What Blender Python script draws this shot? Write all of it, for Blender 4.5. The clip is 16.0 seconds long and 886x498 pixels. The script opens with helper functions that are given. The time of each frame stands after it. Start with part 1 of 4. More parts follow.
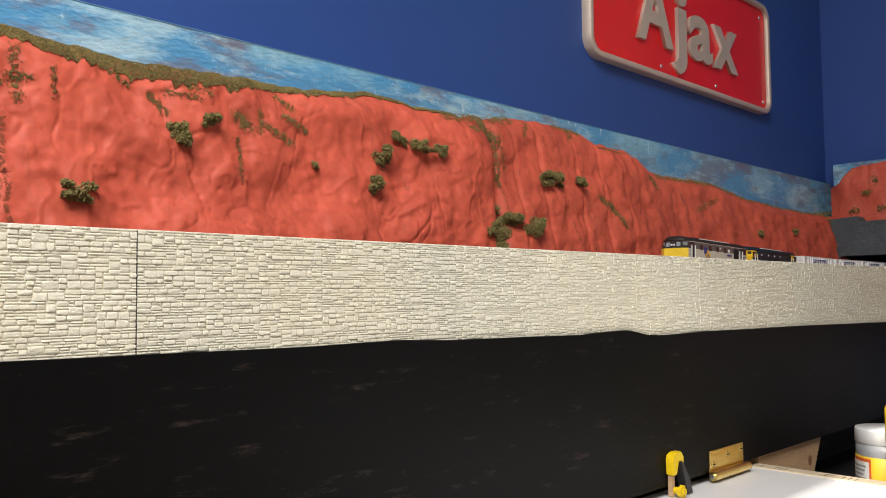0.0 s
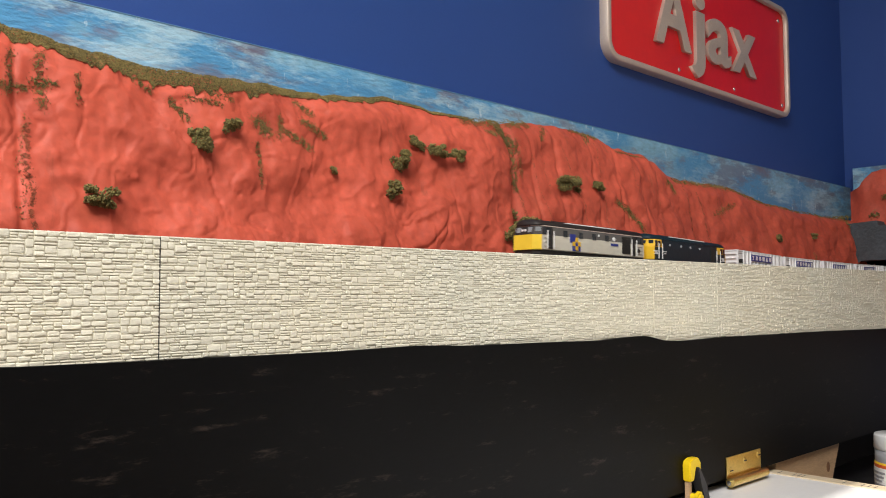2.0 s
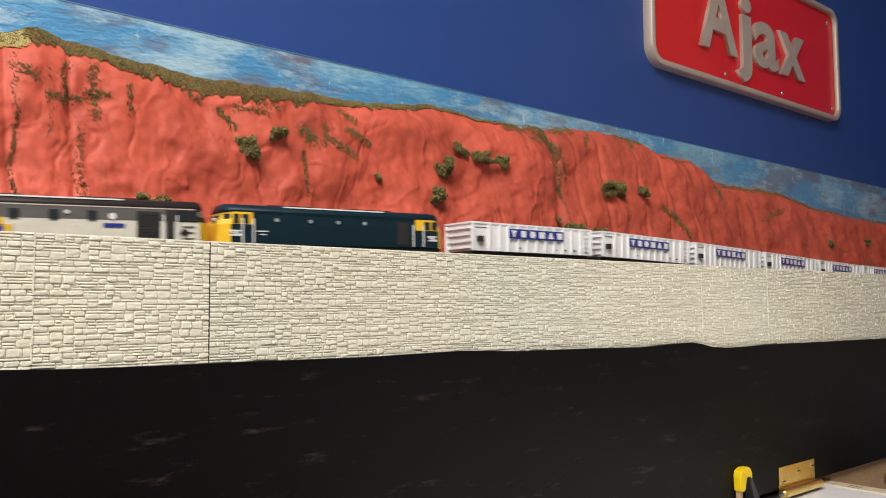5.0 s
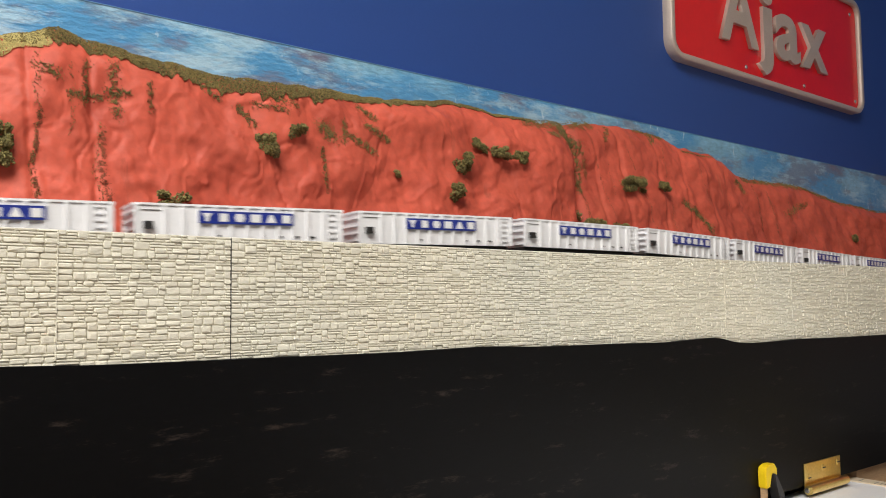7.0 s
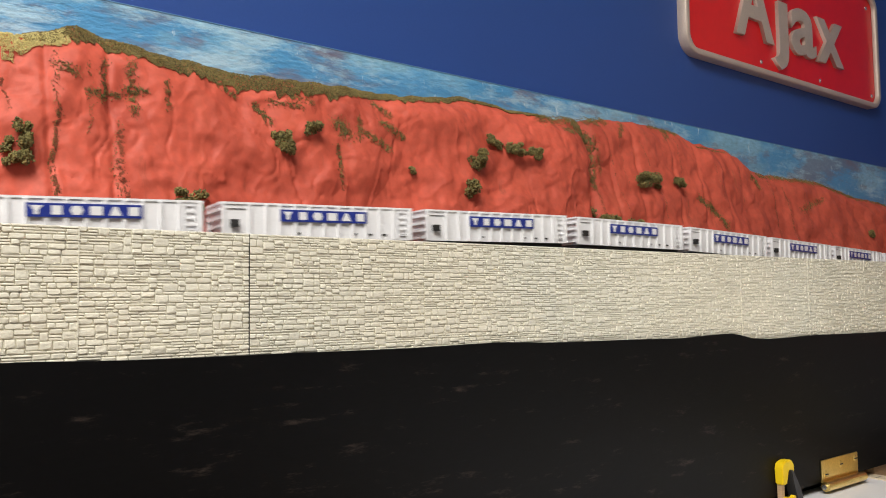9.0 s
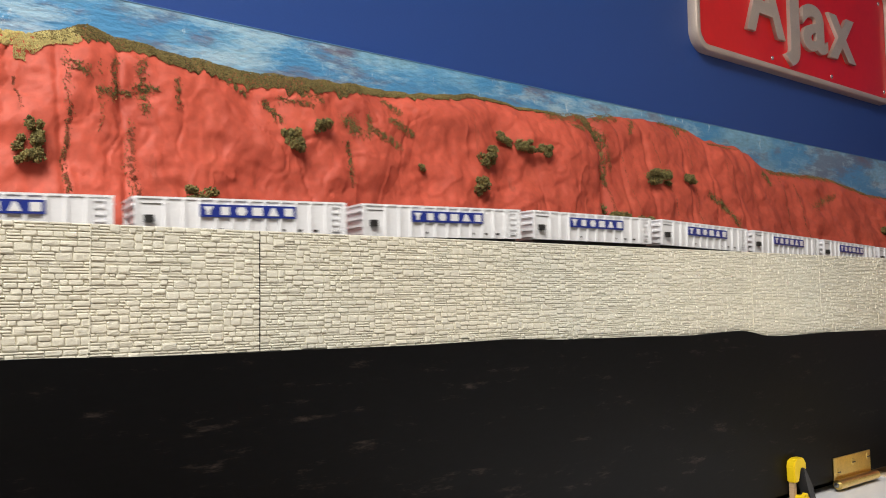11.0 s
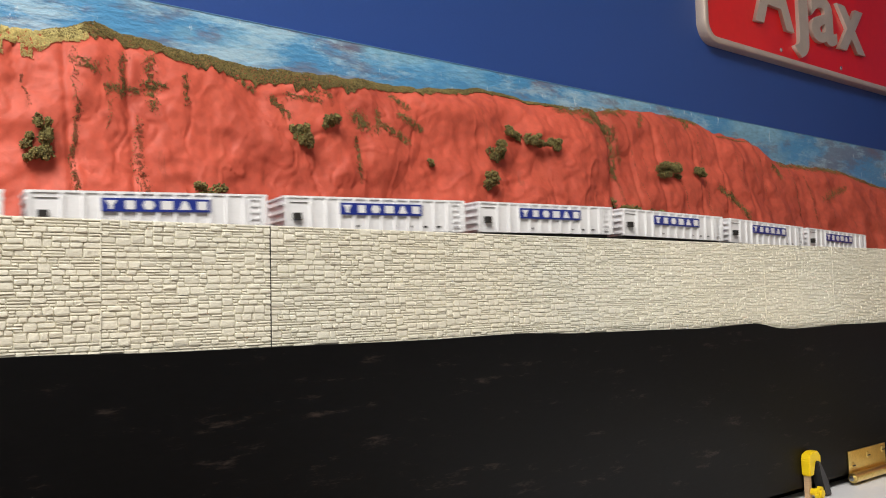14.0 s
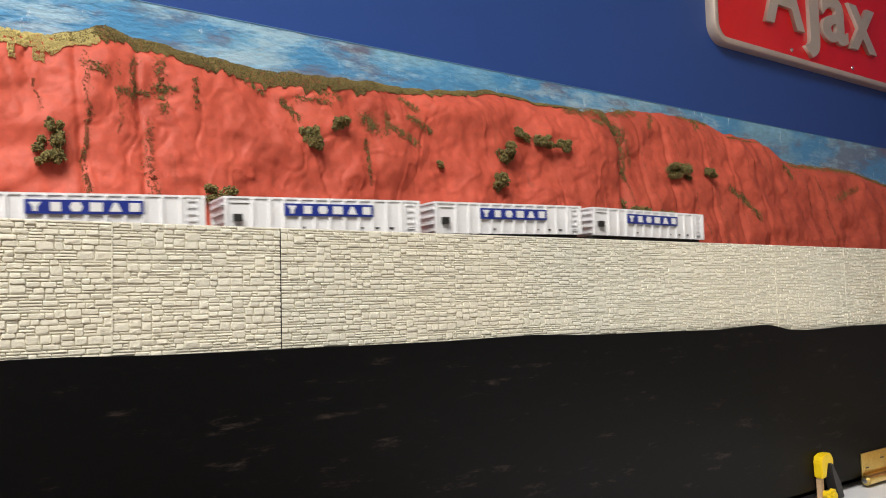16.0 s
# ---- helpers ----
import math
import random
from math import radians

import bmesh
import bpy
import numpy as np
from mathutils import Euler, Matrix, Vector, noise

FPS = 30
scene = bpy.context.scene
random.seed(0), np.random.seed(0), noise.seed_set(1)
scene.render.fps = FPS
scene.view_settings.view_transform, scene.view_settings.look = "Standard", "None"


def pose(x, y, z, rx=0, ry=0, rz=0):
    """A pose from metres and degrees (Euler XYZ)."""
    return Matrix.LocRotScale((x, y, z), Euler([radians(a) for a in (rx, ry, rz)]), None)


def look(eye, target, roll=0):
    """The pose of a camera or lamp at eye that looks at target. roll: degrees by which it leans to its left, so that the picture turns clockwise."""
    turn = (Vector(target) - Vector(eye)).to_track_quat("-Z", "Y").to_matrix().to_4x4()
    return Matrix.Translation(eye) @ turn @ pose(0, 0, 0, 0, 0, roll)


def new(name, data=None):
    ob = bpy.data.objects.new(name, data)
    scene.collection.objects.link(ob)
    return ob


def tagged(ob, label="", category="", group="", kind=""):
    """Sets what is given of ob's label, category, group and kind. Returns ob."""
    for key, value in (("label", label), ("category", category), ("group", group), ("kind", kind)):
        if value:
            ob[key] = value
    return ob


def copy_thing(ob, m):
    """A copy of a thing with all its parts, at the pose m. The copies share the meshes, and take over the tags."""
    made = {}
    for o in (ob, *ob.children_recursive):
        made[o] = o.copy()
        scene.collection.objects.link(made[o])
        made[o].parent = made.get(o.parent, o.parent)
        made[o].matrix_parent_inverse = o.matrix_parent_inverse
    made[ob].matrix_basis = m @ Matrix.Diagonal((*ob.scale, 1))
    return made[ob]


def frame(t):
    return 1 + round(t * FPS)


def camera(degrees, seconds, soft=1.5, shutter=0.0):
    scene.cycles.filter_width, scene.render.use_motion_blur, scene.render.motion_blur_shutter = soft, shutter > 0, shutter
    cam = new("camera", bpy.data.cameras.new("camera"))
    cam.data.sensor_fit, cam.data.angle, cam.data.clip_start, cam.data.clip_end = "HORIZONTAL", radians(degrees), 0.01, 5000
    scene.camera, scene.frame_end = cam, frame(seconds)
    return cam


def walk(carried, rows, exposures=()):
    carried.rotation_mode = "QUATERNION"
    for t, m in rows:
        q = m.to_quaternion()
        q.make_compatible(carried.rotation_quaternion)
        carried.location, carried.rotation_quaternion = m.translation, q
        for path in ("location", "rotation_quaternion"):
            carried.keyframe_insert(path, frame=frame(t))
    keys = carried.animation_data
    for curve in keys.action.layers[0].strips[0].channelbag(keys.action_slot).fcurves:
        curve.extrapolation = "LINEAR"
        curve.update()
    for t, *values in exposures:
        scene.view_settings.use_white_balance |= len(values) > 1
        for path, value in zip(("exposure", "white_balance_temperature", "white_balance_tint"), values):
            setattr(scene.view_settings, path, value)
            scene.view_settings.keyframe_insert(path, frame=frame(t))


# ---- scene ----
cam = camera(57.1, 16.0, soft=1.0, shutter=0.5)
PATH = [
    (0, (-0.204, -0.47, -0.041), (1.186, 0.964, 0.073), -0.6),
    (0.5, (-0.205, -0.47, -0.038), (1.181, 0.967, 0.072), -0.3),
    (1, (-0.206, -0.469, -0.037), (1.175, 0.974, 0.074), -0.3),
    (1.5, (-0.206, -0.47, -0.041), (1.165, 0.981, 0.08), -0.5),
    (2, (-0.208, -0.471, -0.037), (1.155, 0.989, 0.079), -0.3),
    (2.5, (-0.207, -0.471, -0.039), (1.141, 1.002, 0.082), -0.3),
    (3, (-0.206, -0.47, -0.04), (1.131, 1.012, 0.083), -0.4),
    (3.5, (-0.207, -0.469, -0.04), (1.119, 1.022, 0.091), -0.4),
    (4, (-0.208, -0.469, -0.04), (1.103, 1.036, 0.097), -0.4),
    (6.5, (-0.21, -0.469, -0.043), (1.047, 1.08, 0.097), -0.6),
    (7, (-0.209, -0.466, -0.043), (1.041, 1.089, 0.095), -0.7),
    (7.5, (-0.21, -0.465, -0.043), (1.036, 1.093, 0.091), -0.6),
    (8, (-0.211, -0.466, -0.045), (1.028, 1.098, 0.091), -0.7),
    (8.5, (-0.212, -0.465, -0.045), (1.022, 1.103, 0.09), -0.7),
    (9, (-0.212, -0.465, -0.044), (1.015, 1.109, 0.088), -0.8),
    (11.5, (-0.212, -0.464, -0.046), (0.994, 1.126, 0.083), -0.9),
    (12, (-0.211, -0.459, -0.047), (0.994, 1.132, 0.082), -1.1),
    (12.5, (-0.209, -0.461, -0.046), (0.99, 1.136, 0.074), -1.2),
    (13, (-0.211, -0.46, -0.047), (0.988, 1.137, 0.075), -1.3),
    (13.5, (-0.212, -0.461, -0.046), (0.985, 1.137, 0.075), -1.2),
    (14, (-0.212, -0.459, -0.048), (0.984, 1.139, 0.077), -1.4),
    (14.5, (-0.212, -0.459, -0.047), (0.98, 1.142, 0.075), -1.3),
    (15, (-0.211, -0.459, -0.048), (0.975, 1.146, 0.08), -1.5),
    (15.5, (-0.211, -0.457, -0.048), (0.971, 1.151, 0.082), -1.5),
    (16, (-0.212, -0.459, -0.048), (0.965, 1.153, 0.082), -1.5),
]
walk(cam, [(t, look(e, g, r)) for t, e, g, r in PATH],
     exposures=[(0.0, 0.0), (4.0, 0.0), (6.5, -0.12), (16.0, -0.12)])

# ---- world, sun, window light ----
world = bpy.data.worlds.new("world")
scene.world = world
world.use_nodes = True
_bg = world.node_tree.nodes["Background"]
_sky = world.node_tree.nodes.new("ShaderNodeTexSky")
_sky.sky_type, _sky.sun_disc = "NISHITA", False
_sky.sun_elevation, _sky.sun_rotation = radians(49), radians(258.6)
world.node_tree.links.new(_sky.outputs[0], _bg.inputs[0])
_bg.inputs[1].default_value = 0.1

SUN_WAY = Vector((0.643, 0.130, -0.755))          # the way the sunlight travels
_sun = bpy.data.lights.new("sun", "SUN")
_sun.energy, _sun.angle, _sun.color = 4.0, radians(0.5), (1.0, 0.93, 0.82)
sun = new("sun", _sun)
sun.matrix_world = look((-3, -3, 5), Vector((-3, -3, 5)) + SUN_WAY)

_win = bpy.data.lights.new("skylight_glow", "AREA")
_win.shape, _win.size, _win.size_y = "RECTANGLE", 1.36, 1.0
_win.energy, _win.color = 88.0, (1.0, 0.965, 0.90)
window_light = new("skylight_glow", _win)
window_light.matrix_world = look((-0.95, -0.90, 1.50), (-0.95, -0.899, 0.0))
scene.view_settings.exposure = 0.0


# ---- materials ----
def material(name, base, rough=0.6, metal=0.0, vary=0.18, scale=20.0, fine=160.0, bump=0.15, depth=0.002,
             stretch=(1, 1, 1), island=0.0, coat=0.0, random_ob=0.0, spec=0.5):
    """A principled surface with colour variation at two scales and fine relief."""
    m = bpy.data.materials.new(name)
    m.use_nodes = True
    nt = m.node_tree
    n, l = nt.nodes, nt.links
    p = n["Principled BSDF"]
    p.inputs["Roughness"].default_value = rough
    p.inputs["Metallic"].default_value = metal
    p.inputs["Coat Weight"].default_value = coat
    p.inputs["Specular IOR Level"].default_value = spec
    tc, mp = n.new("ShaderNodeTexCoord"), n.new("ShaderNodeMapping")
    mp.inputs["Scale"].default_value = stretch
    l.new(tc.outputs["Object"], mp.inputs["Vector"])
    big, small = n.new("ShaderNodeTexNoise"), n.new("ShaderNodeTexNoise")
    for node, sc in ((big, scale), (small, fine)):
        node.inputs["Scale"].default_value, node.inputs["Detail"].default_value = sc, 5.0
        l.new(mp.outputs["Vector"], node.inputs["Vector"])
    add = n.new("ShaderNodeMath")
    add.operation = "ADD"
    l.new(big.outputs["Fac"], add.inputs[0])
    l.new(small.outputs["Fac"], add.inputs[1])
    total = add.outputs[0]
    for amount, src, out in ((island, "ShaderNodeNewGeometry", "Random Per Island"), (random_ob, "ShaderNodeObjectInfo", "Random")):
        if amount:
            r, mul, ad = n.new(src), n.new("ShaderNodeMath"), n.new("ShaderNodeMath")
            mul.operation, ad.operation = "MULTIPLY_ADD", "ADD"
            mul.inputs[1].default_value, mul.inputs[2].default_value = amount, -amount / 2
            l.new(r.outputs[out], mul.inputs[0])
            l.new(total, ad.inputs[0])
            l.new(mul.outputs[0], ad.inputs[1])
            total = ad.outputs[0]
    ramp = n.new("ShaderNodeMapRange")
    ramp.inputs["From Min"].default_value, ramp.inputs["From Max"].default_value = 0.6, 1.4
    l.new(total, ramp.inputs["Value"])
    mix = n.new("ShaderNodeMix")
    mix.data_type = "RGBA"
    mix.inputs["A"].default_value = (*[c * (1 - vary) for c in base], 1)
    mix.inputs["B"].default_value = (*[min(1, c * (1 + vary)) for c in base], 1)
    l.new(ramp.outputs["Result"], mix.inputs["Factor"])
    l.new(mix.outputs["Result"], p.inputs["Base Color"])
    if bump:
        b = n.new("ShaderNodeBump")
        b.inputs["Strength"].default_value, b.inputs["Distance"].default_value = bump, depth
        l.new(small.outputs["Fac"], b.inputs["Height"])
        l.new(b.outputs["Normal"], p.inputs["Normal"])
    return m


def layer(m, colour, scale, low, high, amount=1.0, stretch=(1, 1, 1), detail=6.0, rough=0.6):
    """Lays patches of another colour over a material: paint strokes, stains, bare wood."""
    nt = m.node_tree
    n, l = nt.nodes, nt.links
    p = n["Principled BSDF"]
    old = p.inputs["Base Color"].links[0].from_socket
    tc, mp, no, mr, mix = (n.new("ShaderNode" + k) for k in ("TexCoord", "Mapping", "TexNoise", "MapRange", "Mix"))
    mp.inputs["Scale"].default_value = stretch
    mp.inputs["Location"].default_value = (scale * 0.37, low * 7.1, high * 3.3)
    no.inputs["Scale"].default_value, no.inputs["Detail"].default_value, no.inputs["Roughness"].default_value = scale, detail, rough
    mr.inputs["From Min"].default_value, mr.inputs["From Max"].default_value = low, high
    mr.inputs["To Max"].default_value = amount
    mix.data_type = "RGBA"
    mix.inputs["B"].default_value = (*colour, 1)
    l.new(tc.outputs["Object"], mp.inputs["Vector"])
    l.new(mp.outputs["Vector"], no.inputs["Vector"])
    l.new(no.outputs["Fac"], mr.inputs["Value"])
    l.new(mr.outputs["Result"], mix.inputs["Factor"])
    l.new(old, mix.inputs["A"])
    l.new(mix.outputs["Result"], p.inputs["Base Color"])
    return m


M_BLUE = material("blue_wall_paint", (0.019, 0.066, 0.272), rough=0.55, vary=0.06, scale=3, fine=400, bump=0.08, depth=0.0006)
M_PLAIN = material("room_wall_paint", (0.62, 0.60, 0.56), rough=0.8, vary=0.05, scale=2, fine=200, bump=0.05)
M_CEIL = material("ceiling_paint", (0.78, 0.77, 0.74), rough=0.9, vary=0.04, scale=2, fine=200, bump=0.05)
M_FLOOR = material("floor_boards", (0.20, 0.13, 0.08), rough=0.6, vary=0.3, scale=3, fine=60, stretch=(1, 8, 1))
M_CLIFF = material("red_cliff_plaster", (0.56, 0.096, 0.056), rough=0.6, vary=0.2, scale=14, fine=150, bump=0.3, depth=0.0012, spec=0.35)
layer(M_CLIFF, (0.31, 0.044, 0.026), 18, 0.50, 0.72, 0.55, (1.0, 1, 0.6))
layer(M_CLIFF, (0.58, 0.12, 0.066), 30, 0.56, 0.75, 0.5, (1, 1, 0.6))
layer(M_CLIFF, (0.20, 0.05, 0.025), 60, 0.63, 0.75, 0.55, (1, 1, 0.1))
M_STONE = material("cream_moulded_stone", (0.735, 0.70, 0.58), rough=0.5, vary=0.08, scale=9, fine=520, bump=0.7, depth=0.0006, island=0.09)
layer(M_STONE, (0.66, 0.69, 0.63), 7, 0.45, 0.72, 0.4)
M_STONE_OB = material("cream_moulded_block", (0.735, 0.70, 0.58), rough=0.5, vary=0.08, scale=9, fine=520, bump=0.7, depth=0.0006, random_ob=0.09)
layer(M_STONE_OB, (0.66, 0.69, 0.63), 7, 0.45, 0.72, 0.4)
M_JOINT = material("recessed_joint", (0.715, 0.69, 0.58), rough=0.7, vary=0.1, scale=30, fine=700)
M_BLACK = material("black_fascia_paint", (0.0024, 0.0024, 0.0028), rough=0.44, vary=0.35, scale=6, fine=500, bump=0.12, depth=0.0005, stretch=(0.25, 1, 1), spec=0.12)
layer(M_BLACK, (0.075, 0.056, 0.048), 46, 0.580, 0.76, 0.8, (0.4, 1, 1.8), 9, 0.8)
layer(M_BLACK, (0.036, 0.035, 0.037), 9, 0.655, 0.82, 0.6, (0.8, 1, 1.2), 8, 0.7)
M_SKYBOARD = material("painted_sky", (0.21, 0.45, 0.62), rough=0.42, vary=0.36, scale=26, fine=200, bump=0.9, depth=0.0018, stretch=(0.45, 1, 1.2))
layer(M_SKYBOARD, (0.055, 0.28, 0.56), 11, 0.43, 0.56, 0.85, (0.6, 1, 1.4), 8, 0.65)
layer(M_SKYBOARD, (0.15, 0.18, 0.26), 13, 0.50, 0.57, 0.75, (0.45, 1, 1.7), 8, 0.65)
layer(M_SKYBOARD, (0.19, 0.12, 0.14), 21, 0.58, 0.66, 0.5, (0.5, 1, 1.7), 8, 0.65)
layer(M_SKYBOARD, (0.42, 0.65, 0.76), 22, 0.50, 0.62, 0.75, (0.5, 1, 1.8), 10, 0.75)
# upright white streaks: lit wrinkles of the crumpled surface put into the colour
layer(M_SKYBOARD, (0.62, 0.78, 0.84), 90, 0.62, 0.68, 0.7, (1.0, 1, 0.4), 8, 0.7)
M_BOARD_EDGE = material("board_cut_edge", (0.10, 0.24, 0.42), rough=0.6)
M_GRASS = material("dull_green_flock", (0.185, 0.142, 0.048), rough=0.95, vary=0.55, scale=30, fine=400, bump=0.3, island=1.1)
M_STAIN = material("brown_gully_wash", (0.27, 0.075, 0.036), rough=0.9, vary=0.3, scale=60, fine=300, bump=0.2, island=0.4)
M_STRAW = material("straw_yellow_flock", (0.62, 0.53, 0.22), rough=0.95, vary=0.32, scale=50, fine=400, bump=0.3, island=0.5)
M_FOLIAGE = material("dark_green_foam", (0.205, 0.178, 0.062), rough=0.95, vary=0.45, scale=120, fine=900, bump=0.6, island=0.9)
M_RED = material("red_enamel", (0.74, 0.011, 0.014), rough=0.28, vary=0.05, scale=12, fine=90, bump=0.05, depth=0.0008, coat=0.08, spec=0.3)
M_CAST = material("polished_cast_metal", (0.56, 0.47, 0.40), rough=0.45, metal=0.35, vary=0.12, scale=30, fine=500, bump=0.1, depth=0.0004)
M_SCREW = material("screw_chrome", (0.75, 0.73, 0.70), rough=0.25, metal=1.0, vary=0.1)
M_WAGON = material("white_wagon_paint", (0.84, 0.84, 0.85), rough=0.38, vary=0.06, scale=60, fine=700, bump=0.08, depth=0.0002)
M_WHITE = material("white_print", (0.80, 0.80, 0.80), rough=0.4, vary=0.04)
M_PANEL = material("blue_print", (0.012, 0.030, 0.25), rough=0.35, vary=0.1, scale=60)
M_DARK = material("dark_underframe", (0.016, 0.015, 0.014), rough=0.65, vary=0.3, scale=200)
M_GREY_L = material("light_stone_grey_paint", (0.66, 0.63, 0.54), rough=0.35, vary=0.06, scale=40)
M_GREY_D = material("dark_grey_paint", (0.105, 0.10, 0.095), rough=0.35, vary=0.08, scale=40)
M_ROOF = material("sooty_roof_grey", (0.022, 0.017, 0.016), rough=0.5, vary=0.25, scale=60, spec=0.25)
M_NAVY = material("rail_blue_paint", (0.004, 0.019, 0.030), rough=0.4, vary=0.1, scale=40, spec=0.25)
M_YELLOW = material("warning_yellow_paint", (0.78, 0.47, 0.022), rough=0.35, vary=0.06, scale=40)
M_LEMON = material("lemon_yellow_paint", (0.80, 0.56, 0.045), rough=0.35, vary=0.06, scale=40)
# cab panes: white reflections and see-through grey put into the glazing colour
M_PANE = material("cab_glazing_with_reflections", (0.24, 0.26, 0.27), rough=0.12, vary=0.2, scale=120)
M_PORT = material("dull_pale_glazing", (0.36, 0.40, 0.42), rough=0.3, vary=0.2, scale=120)
M_GLASS = material("dark_window_glazing", (0.02, 0.024, 0.03), rough=0.08, vary=0.1)
M_RAILLINE = material("pale_trim_line", (0.62, 0.50, 0.45), rough=0.5)
M_PORTAL = material("dark_slate_rock", (0.062, 0.074, 0.086), rough=0.8, vary=0.35, scale=25, fine=180, bump=0.6, depth=0.003)
# black that stands for the darkness of hollow spaces
M_BLACKHOLE = material("dark_space_black", (0.006, 0.006, 0.007), rough=0.9, vary=0.3)
M_BRASS = material("brass", (0.83, 0.62, 0.21), rough=0.28, metal=1.0, vary=0.15, scale=60, fine=500, bump=0.1, depth=0.0004)
M_PINE = material("pine_wood", (0.50, 0.33, 0.19), rough=0.55, vary=0.25, scale=14, fine=90, stretch=(1, 1, 9))
M_PALEWOOD = material("pale_bare_wood", (0.60, 0.50, 0.36), rough=0.6, vary=0.15, scale=10, fine=120, stretch=(6, 1, 6))
M_WHITEBOARD = material("white_laminate", (0.78, 0.78, 0.80), rough=0.35, vary=0.03, scale=6)
M_CLAMP_Y = material("yellow_clamp_plastic", (0.80, 0.56, 0.01), rough=0.4, vary=0.05)
M_CLAMP_B = material("black_clamp_plastic", (0.02, 0.02, 0.023), rough=0.45, vary=0.2)
M_TUB = material("translucent_white_plastic", (0.72, 0.73, 0.74), rough=0.4, vary=0.05)
M_TUB_G = material("grey_plastic_tub", (0.33, 0.34, 0.37), rough=0.4, vary=0.08)
M_LABEL_Y = material("yellow_paper_label", (0.78, 0.50, 0.03), rough=0.5, vary=0.05)
M_BAND = material("orange_print", (0.66, 0.12, 0.03), rough=0.5, vary=0.05)
M_DECK = material("ballast_and_deck", (0.16, 0.14, 0.12), rough=0.9, vary=0.4, scale=200, fine=900, bump=0.6)
M_RAIL = material("nickel_rail", (0.45, 0.42, 0.38), rough=0.3, metal=1.0, vary=0.1)
M_SLEEPER = material("dark_sleeper_plastic", (0.035, 0.028, 0.022), rough=0.7, vary=0.3, scale=80)


# ---- mesh helpers ----
def obj(name, bm, mat, smooth=False):
    me = bpy.data.meshes.new(name)
    bmesh.ops.recalc_face_normals(bm, faces=bm.faces)
    bm.to_mesh(me)
    bm.free()
    for m in mat if isinstance(mat, (list, tuple)) else [mat]:
        me.materials.append(m)
    if smooth:
        for p in me.polygons:
            p.use_smooth = True
    return new(name, me)


def part(name, bm, mat, parent, label="", smooth=False):
    ob = obj(name, bm, mat, smooth)
    ob.parent = parent
    if label:
        tagged(ob, label)
    return ob


def share(name, me, parent, m):
    ob = new(name, me)
    ob.parent = parent
    ob.matrix_basis = m
    return ob


def thing(name, label, category, at=None, group="", kind=""):
    ob = new(name)
    ob.empty_display_size = 0.02
    if at is not None:
        ob.matrix_basis = at
    return tagged(ob, label, category, group, kind)


def box(bm, x0, x1, y0, y1, z0, z1, bevel=0.0, m=None):
    r = bmesh.ops.create_cube(bm, size=1.0)
    vs = r["verts"]
    for v in vs:
        v.co = Vector(((x0 + x1) / 2 + v.co.x * (x1 - x0), (y0 + y1) / 2 + v.co.y * (y1 - y0), (z0 + z1) / 2 + v.co.z * (z1 - z0)))
    if bevel:
        edges = list({e for v in vs for e in v.link_edges})
        r = bmesh.ops.bevel(bm, geom=edges, offset=bevel, segments=2, profile=0.6, affect="EDGES")
        vs = r["verts"]
    if m is not None:
        bmesh.ops.transform(bm, matrix=m, verts=vs)
    return bm


def cube(x0, x1, y0, y1, z0, z1, bevel=0.0):
    return box(bmesh.new(), x0, x1, y0, y1, z0, z1, bevel)


def rod(bm, a, b, r, seg=10):
    a, b = Vector(a), Vector(b)
    m = Matrix.Translation((a + b) / 2) @ (b - a).to_track_quat("Z", "Y").to_matrix().to_4x4()
    bmesh.ops.create_cone(bm, cap_ends=True, segments=seg, radius1=r, radius2=r, depth=(b - a).length, matrix=m)
    return bm


def prism(bm, outline, y0, y1):
    """An outline in x and z, drawn out from y0 to y1."""
    a = [bm.verts.new((x, y0, z)) for x, z in outline]
    b = [bm.verts.new((x, y1, z)) for x, z in outline]
    bm.faces.new(a), bm.faces.new(b[::-1])
    for i in range(len(a)):
        j = (i + 1) % len(a)
        bm.faces.new((a[i], a[j], b[j], b[i]))
    return bm


def turned(bm, profile, seg=32):
    """A closed profile of (radius, z) turned about z."""
    rings = [[bm.verts.new((r * math.cos(2 * math.pi * k / seg), r * math.sin(2 * math.pi * k / seg), z)) for k in range(seg)] for r, z in profile]
    for a, b in zip(rings, rings[1:]):
        for k in range(seg):
            bm.faces.new((a[k], a[(k + 1) % seg], b[(k + 1) % seg], b[k]))
    bm.faces.new(rings[0][::-1]), bm.faces.new(rings[-1])
    return bm


def lerp(table, x):
    return float(np.interp(x, [a for a, _ in table], [b for _, b in table]))


# ---- the room ----
X0, X1, Y0, Y1, Z0, Z1 = -3.0, 1.745, -3.2, 0.26, -1.05, 1.45


